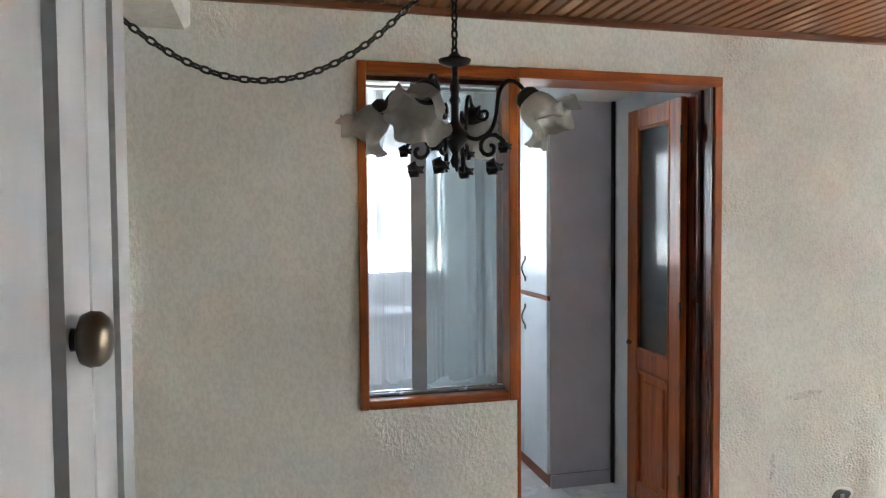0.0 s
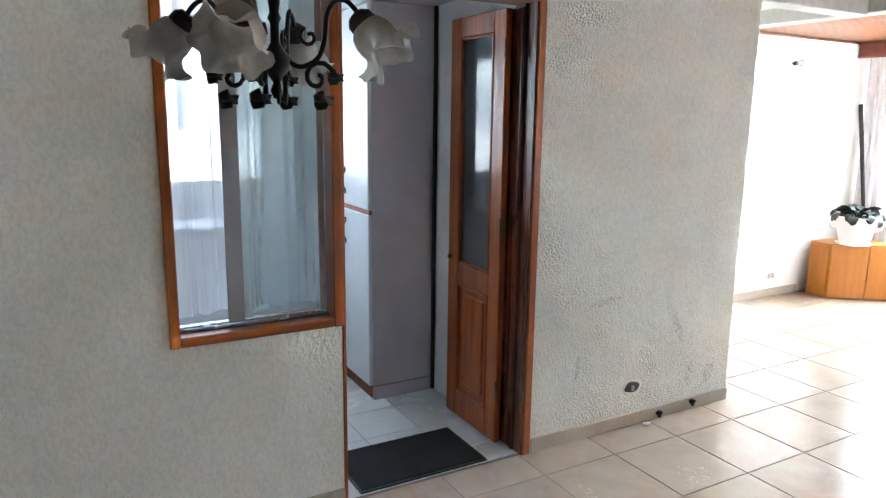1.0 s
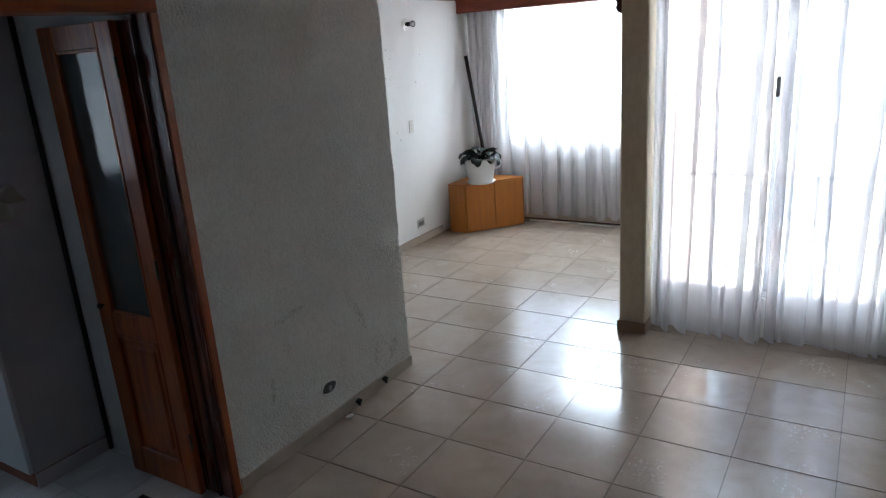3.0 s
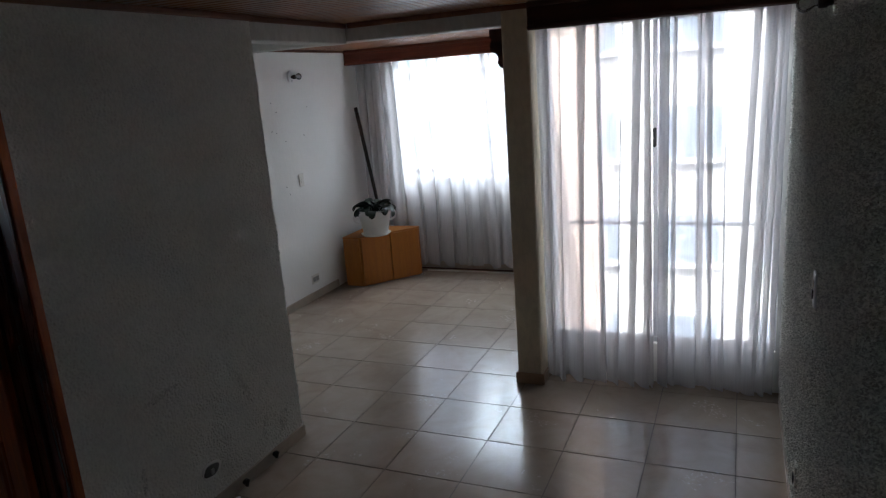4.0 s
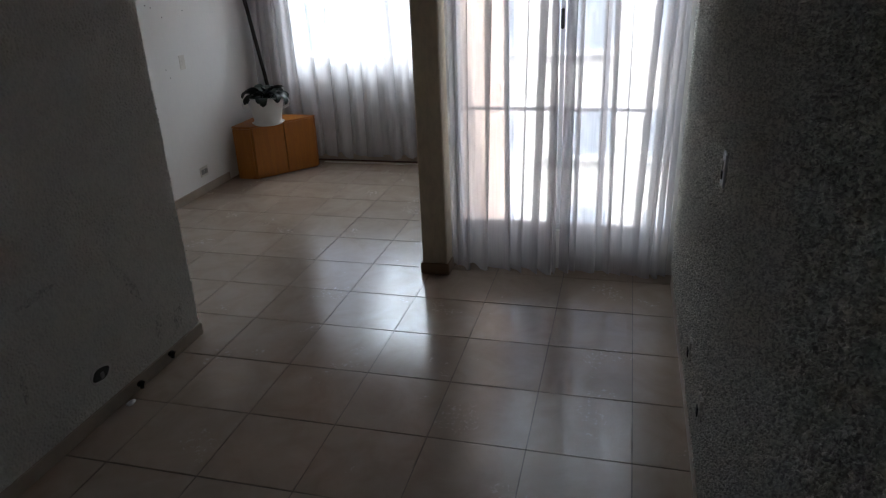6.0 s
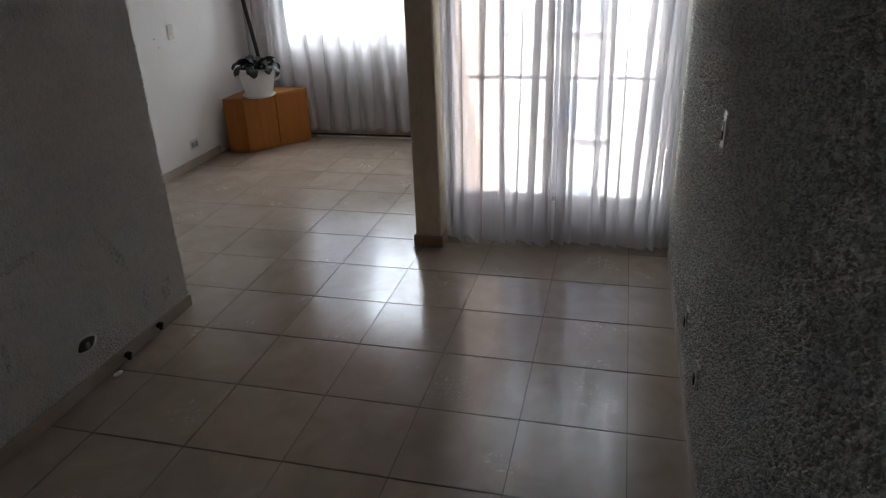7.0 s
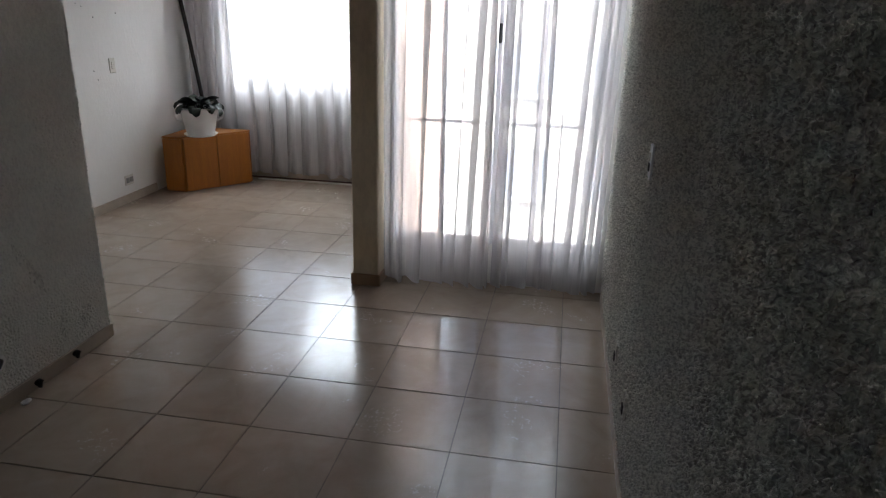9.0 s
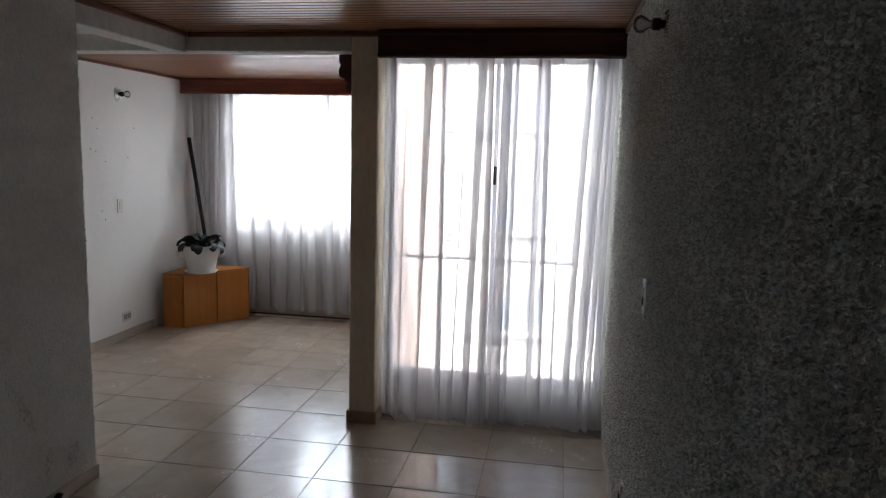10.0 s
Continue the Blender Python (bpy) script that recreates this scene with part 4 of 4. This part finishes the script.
def plate(name, label, category, lo, hi, out, rockers, mat=IVORY):
    """Wall plate in a y plane; out is +1 or -1, the way that it faces along y."""
    x0, z0, x1, z1 = lo[0], lo[2], hi[0], hi[2]
    y = lo[1]
    t = thing(name, label, category, ((x0 + x1) / 2, y, z0))
    ys = lambda a, b: (min(y + out * a, y + out * b), max(y + out * a, y + out * b))
    a, b = ys(0.0005, 0.008)
    part("cover", box((x0, a, z0), (x1, b, z1), 0.003), mat, t)
    for u0, v0, u1, v1, m2 in rockers:
        a, b = ys(0.0085, 0.013)
        part("rocker" if category == "switch" else "socket_face", box((x0 + u0, a, z0 + v0), (x0 + u1, b, z0 + v1), 0.002), m2, t)
    return t


plate("light_switch", "ivory light switch on the white wall", "switch", (5.452, YB, 1.09), (5.525, YB, 1.208), -1, [(0.02, 0.03, 0.053, 0.058, IVORY), (0.02, 0.062, 0.053, 0.09, IVORY)])
plate("wall_outlet", "ivory double outlet low on the white wall", "outlet", (5.465, YB, 0.15), (5.583, YB, 0.235), -1, [(0.012, 0.02, 0.055, 0.065, ALU_DARK), (0.063, 0.02, 0.106, 0.065, ALU_DARK)])
plate("light_switch", "worn light switch plate hanging loose on the stucco wall", "switch", (2.592, YR + 0.013, 1.135), (2.656, YR + 0.013, 1.250), 1, [(0.020, 0.026, 0.044, 0.056, BLACK), (0.020, 0.060, 0.044, 0.090, IVORY)], ALU)
t = thing("wall_outlet", "uncovered double outlet in the stucco wall", "outlet", (2.44, YA, 0.2))
part("broken_rim", moved(lathe([(0.034, 0), (0.046, 0.001), (0.044, 0.004), (0.032, 0.003)], 20, None, lambda a, i: (1 + 0.08 * math.sin(3 * a + 1), 0)), pose(2.44, YA, 0.212, 90, 0, 0) @ Matrix.Diagonal((1.45, 0.95, 1, 1))), WALL_WHITE, t)
part("socket_face", moved(lathe([(0, 0), (0.031, 0), (0.030, 0.004), (0.024, 0.006), (0, 0.006)], 20, None, lambda a, i: (1 + 0.06 * math.sin(4 * a), 0)), pose(2.44, YA - 0.0005, 0.211, 90, 0, 0) @ Matrix.Diagonal((1.75, 0.95, 1, 1))), BLACK, t)
part("socket_insert", box((2.428, YA - 0.013, 0.192), (2.452, YA - 0.0068, 0.222), 0.004), ALU_DARK, t)
for x, z in ((2.632, 0.030), (2.885, 0.045)):
    bm = tube([(x, YA - 0.012, z), (x + 0.004, YA - 0.03, z + 0.012), (x, YA - 0.04, z + 0.02), (x - 0.006, YA - 0.034, z - 0.012)], 0.014, 8, 0.75)
    tagged(part("cable_stub", bm, BLACK), "black cable stub sticking out above the baseboard", "cable")
for x, z in ((2.985, 0.30), (2.53, 0.325)):
    bm = box((x - 0.034, YR + 0.001, z - 0.045), (x + 0.034, YR + 0.0195, z + 0.045), 0.002)
    t = thing("cable_outlet", "small blank cable outlet in the stucco wall", "outlet", (x, YR, z))
    part("cover", bm, STUCCO_R, t)
    part("hole", box((x - 0.016, YR + 0.020, z - 0.036), (x + 0.016, YR + 0.025, z + 0.002), 0.002), BLACK, t)
bm = bmesh.new()
bmesh.ops.create_icosphere(bm, subdivisions=2, radius=0.02, matrix=pose(2.52, 2.585, 0.008) @ Matrix.Diagonal((1.3, 0.8, 0.45, 1)))
for v in bm.verts:
    v.co += Vector(noise.noise_vector(v.co * 60)) * 0.005
tagged(part("plaster_chip", bm, POT_WHITE), "white plaster chip lying on the floor tiles", "debris")

# dark rub marks on the stucco
def scuff_material():
    M = Mat("rubbed_scuff", (0.16, 0.15, 0.14), 0.9, spec=0.1)
    out = M.t.nodes["Material Output"]
    tr, mx = M.t.nodes.new("ShaderNodeBsdfTransparent"), M.t.nodes.new("ShaderNodeMixShader")
    n = M.noise(M.coords((1, 1, 1), "World"), 55, 4, 0.7)
    M.link(M.ramp(n, [(0.45, (0, 0, 0)), (0.72, (0.5, 0.5, 0.5))]), mx.inputs[0])
    M.link(tr.outputs[0], mx.inputs[1]), M.link(M.b.outputs[0], mx.inputs[2]), M.link(mx.outputs[0], out.inputs[0])
    return M.m


SCUFF = scuff_material()
for x0, z0, x1, z1, w in ((2.11, 0.692, 2.34, 0.712, 0.035), (2.64, 0.69, 2.79, 0.40, 0.06), (2.84, 0.17, 2.88, 0.29, 0.07), (2.98, 0.13, 3.05, 0.25, 0.08), (2.05, 0.30, 2.07, 0.46, 0.03)):
    d = Vector((x1 - x0, 0, z1 - z0))
    q = Vector((-d.z, 0, d.x)).normalized() * w / 2
    bm = bmesh.new()
    a, b = Vector((x0, YA - 0.0055, z0)), Vector((x1, YA - 0.0055, z1))
    bm.faces.new([bm.verts.new(v) for v in (a, a.lerp(b, 0.3) - q, a.lerp(b, 0.7) - q * 0.8, b, a.lerp(b, 0.7) + q, a.lerp(b, 0.3) + q * 0.7)])
    setting("scuff", bm, SCUFF, "dark rub mark on the stucco wall", "stain")

for x, z in ((5.15, 1.62), (5.21, 1.60), (5.24, 1.78), (5.33, 1.52), (5.72, 1.80), (5.62, 1.55), (5.30, 1.05), (5.26, 1.12), (5.18, 1.86)):
    tagged(part("nail", lathe([(0, 0), (0.004, 0), (0.0035, 0.003), (0, 0.005)], 8, pose(x, YB - 0.0005, z, 90, 0, 0)), STEEL_DARK), "small dark nail in the white wall", "nail", "nails in the wall")

# ---- chandelier ----
CX, CY = 0.285, 1.50
t = thing("chandelier", "black wrought-iron chandelier with frosted tulip glass shades", "chandelier", (CX, CY, 1.65))
part("stem", lathe([(0, 1.66), (0.006, 1.66), (0.012, 1.675), (0.006, 1.69), (0.016, 1.705), (0.03, 1.72), (0.032, 1.735), (0.018, 1.75), (0.009, 1.765), (0.009, 1.80), (0.014, 1.81), (0.009, 1.82), (0.012, 1.84), (0.007, 1.86), (0.007, 1.893), (0.012, 1.899), (0, 1.90)], 16, pose(CX, CY, 0)), IRON, t)
part("cup", lathe([(0, 1.885), (0.012, 1.885), (0.034, 1.893), (0.037, 1.90), (0.02, 1.903), (0.008, 1.915), (0, 1.92)], 20, pose(CX, CY, 0)), IRON, t)


def smooth(pts, n=4):
    """Points along a Catmull-Rom line through pts."""
    out = []
    for i in range(len(pts) - 1):
        p0, p1, p2, p3 = pts[max(i - 1, 0)], pts[i], pts[i + 1], pts[min(i + 2, len(pts) - 1)]
        for k in range(n):
            t1 = k / n
            out.append(0.5 * (2 * p1 + (p2 - p0) * t1 + (2 * p0 - 5 * p1 + 4 * p2 - p3) * t1 ** 2 + (3 * p1 - p0 - 3 * p2 + p3) * t1 ** 3))
    return out + [pts[-1]]


def ruffle(a, i):
    k = max(0, i - 4) / 5
    return 1 + k * (0.10 * math.sin(5 * a) + 0.05 * math.sin(13 * a + 1)), k * (0.020 * math.sin(5 * a + 0.8) + 0.006 * math.sin(11 * a))


shade_me = mesh_of("shade", lathe([(0.012, 0.0), (0.030, -0.005), (0.044, -0.018), (0.051, -0.036), (0.053, -0.056), (0.051, -0.074), (0.053, -0.088), (0.062, -0.100), (0.076, -0.108), (0.088, -0.110)], 60, None, ruffle), FROSTED)
for k in range(3):
    a = math.tau * k / 3 + 0.4
    part("pendant", lathe([(0, 0), (0.004, -0.004), (0.006, -0.03), (0.003, -0.05), (0, -0.052)], 8, pose(CX + 0.022 * math.cos(a), CY + 0.022 * math.sin(a), 1.70)), IRON, t)
for ang in (150, 236, 319, 60):
    a = radians(ang)
    u = Vector((math.cos(a), math.sin(a), 0))
    c = Vector((CX, CY, 0))
    P = lambda r, z: c + u * r + Vector((0, 0, z))
    arm = part("arm", tube([*smooth([P(0.02, 1.735), P(0.05, 1.72), P(0.085, 1.735), P(0.10, 1.77), P(0.106, 1.815), P(0.122, 1.838), P(0.143, 1.838), P(0.161, 1.822), P(0.168, 1.808)])], 0.0048), IRON, t)
    part("collar", lathe([(0, 0.012), (0.018, 0.012), (0.026, 0.002), (0.027, -0.014), (0.014, -0.018)], 16, pose(*P(0.170, 1.803), 0, 0, ang) @ pose(0, 0, 0, 0, -46, 0)), IRON, arm)
    o = new("shade", shade_me)
    o.parent = arm
    o["label"] = "ruffled frosted glass tulip shade"
    o.matrix_basis = pose(*P(0.172, 1.797), 0, 0, ang) @ pose(0, 0, 0, 0, -46, 0) @ Matrix.Scale(0.76, 4) @ pose(0, 0, 0, 0, 0, ang * 1.7)
    # scroll and leaf ornaments below the arm
    sc = [P(0.085 + 0.034 * (1 - k / 16) * math.cos(k * 0.55), 1.70 + 0.034 * (1 - k / 16) * math.sin(k * 0.55)) for k in range(15)]
    part("scroll", tube(sc, 0.005, 6), IRON, arm)
    sc = [P(0.07 + 0.02 * math.cos(k * 0.6 + 2) * (1 - k / 14), 1.775 + 0.02 * math.sin(k * 0.6 + 2) * (1 - k / 14)) for k in range(12)]
    part("scroll", tube(sc, 0.004, 6), IRON, arm)
    for r, z, s in ((0.095, 1.657, 1.0), (0.12, 1.70, 0.8)):
        bm = bmesh.new()
        bmesh.ops.create_icosphere(bm, subdivisions=2, radius=0.016 * s, matrix=pose(*P(r, z)) @ Matrix.Diagonal((1.1, 1.1, 0.9, 1)))
        for v in bm.verts:
            w = v.co - P(r, z)
            v.co += w * 0.45 * math.sin(5 * math.atan2(w.z, w.x + w.y))
        part("rosette", bm, IRON, arm)

t.matrix_world = pose(0, 0, -0.036) @ t.matrix_world


def link_mesh():
    pts = [(0.0065 * math.cos(k * math.tau / 10), 0, 0.012 * math.sin(k * math.tau / 10)) for k in range(11)]
    return mesh_of("link", tube(pts, 0.0029, 6), IRON)


LINK = link_mesh()


def chain(name, label, points, step=0.0195):
    """Links strung along a line of points."""
    t = thing(name, label, "chain", points[0])
    pts = [Vector(p) for p in points]
    d, i = 0.0, 0
    for a, b in zip(pts, pts[1:]):
        n = (b - a).length
        while d < n:
            w = (b - a).normalized()
            o = new("link", LINK)
            o.parent = t
            q = w.to_track_quat("Z", "Y").to_matrix().to_4x4() @ pose(0, 0, 0, 0, 0, 90 * (i % 2) + 20)
            o.matrix_parent_inverse = t.matrix_world.inverted()
            o.matrix_world = Matrix.Translation(a + w * d) @ q
            d += step
            i += 1
        d -= n
    return t


chain("hanging_chain", "black iron chain holding the chandelier", [(CX, CY, 1.882), (CX, CY, 2.325)])
h0, h1 = Vector((CX - 0.004, CY, 2.10)), Vector((-0.70, CY, 2.315))
sag = [h0.lerp(h1, k / 30) - Vector((0, 0, 1.6 * (k / 30) * (1 - k / 30))) for k in range(31)]
chain("swag_chain", "slack black iron chain swagged below the ceiling", sag)
for x, y in ((CX, CY), (-0.70, CY)):
    tagged(part("ceiling_hook", tube([(x, y, 2.335), (x, y, 2.318), (x + 0.008, y, 2.31), (x, y, 2.302)], 0.003, 6), IRON), "small iron ceiling hook", "hook")

# ---- floor pieces ----
T, J = 0.42, 0.0021
tile_cache = {}


def lay(parent, x0, x1, y0, y1, mat, name="tile"):
    key = (round(x1 - x0, 4), round(y1 - y0, 4), mat.name)
    if key not in tile_cache:
        w, h = key[0], key[1]
        tile_cache[key] = mesh_of(name, prism([(0, 0), (w, 0), (w, h), (0, h)], -0.004, 0.0, 0.0012), mat)
    o = new(name, tile_cache[key])
    o.parent = parent
    o.matrix_parent_inverse = parent.matrix_world.inverted()
    o.matrix_world = Matrix.Translation((x0, y0, rng.uniform(-0.0004, 0.0004)))


def tile_area(parent, ax, bx, ay, by, ox, oy, size, mat):
    i0, i1 = math.floor((ax - ox) / size), math.ceil((bx - ox) / size)
    j0, j1 = math.floor((ay - oy) / size), math.ceil((by - oy) / size)
    for i in range(i0, i1):
        for j in range(j0, j1):
            x0, x1 = max(ax, ox + i * size), min(bx, ox + (i + 1) * size)
            y0, y1 = max(ay, oy + j * size), min(by, oy + (j + 1) * size)
            if x1 - x0 > 0.012 and y1 - y0 > 0.012:
                lay(parent, x0 + J, x1 - J, y0 + J, y1 - J, mat)


OX, OY = 2.144, 0.321
GX, GX2, GY, GH = OX + 2 * T, OX + 5 * T, OY + 3 * T, OY - T
tile_area(floor, XL, 0.70, -1.4, GH, OX, OY, T, FLOOR_TILE)
tile_area(floor, XL, GX, GH, YA, OX, OY, T, FLOOR_TILE)
tile_area(floor, GX, GX2, GH, YB, OX, OY, T, FLOOR_TILE)
tile_area(floor, GX2, 4.40, GH, GY, OX, OY, T, FLOOR_TILE)
tile_area(floor, GX2, XW, GY, YB, OX, OY, T, FLOOR_TILE)
tile_area(kitchen_floor, 0.44, 1.76, YA + 0.02, 4.45, 1.138, 3.422, 0.30, KITCHEN_TILE)
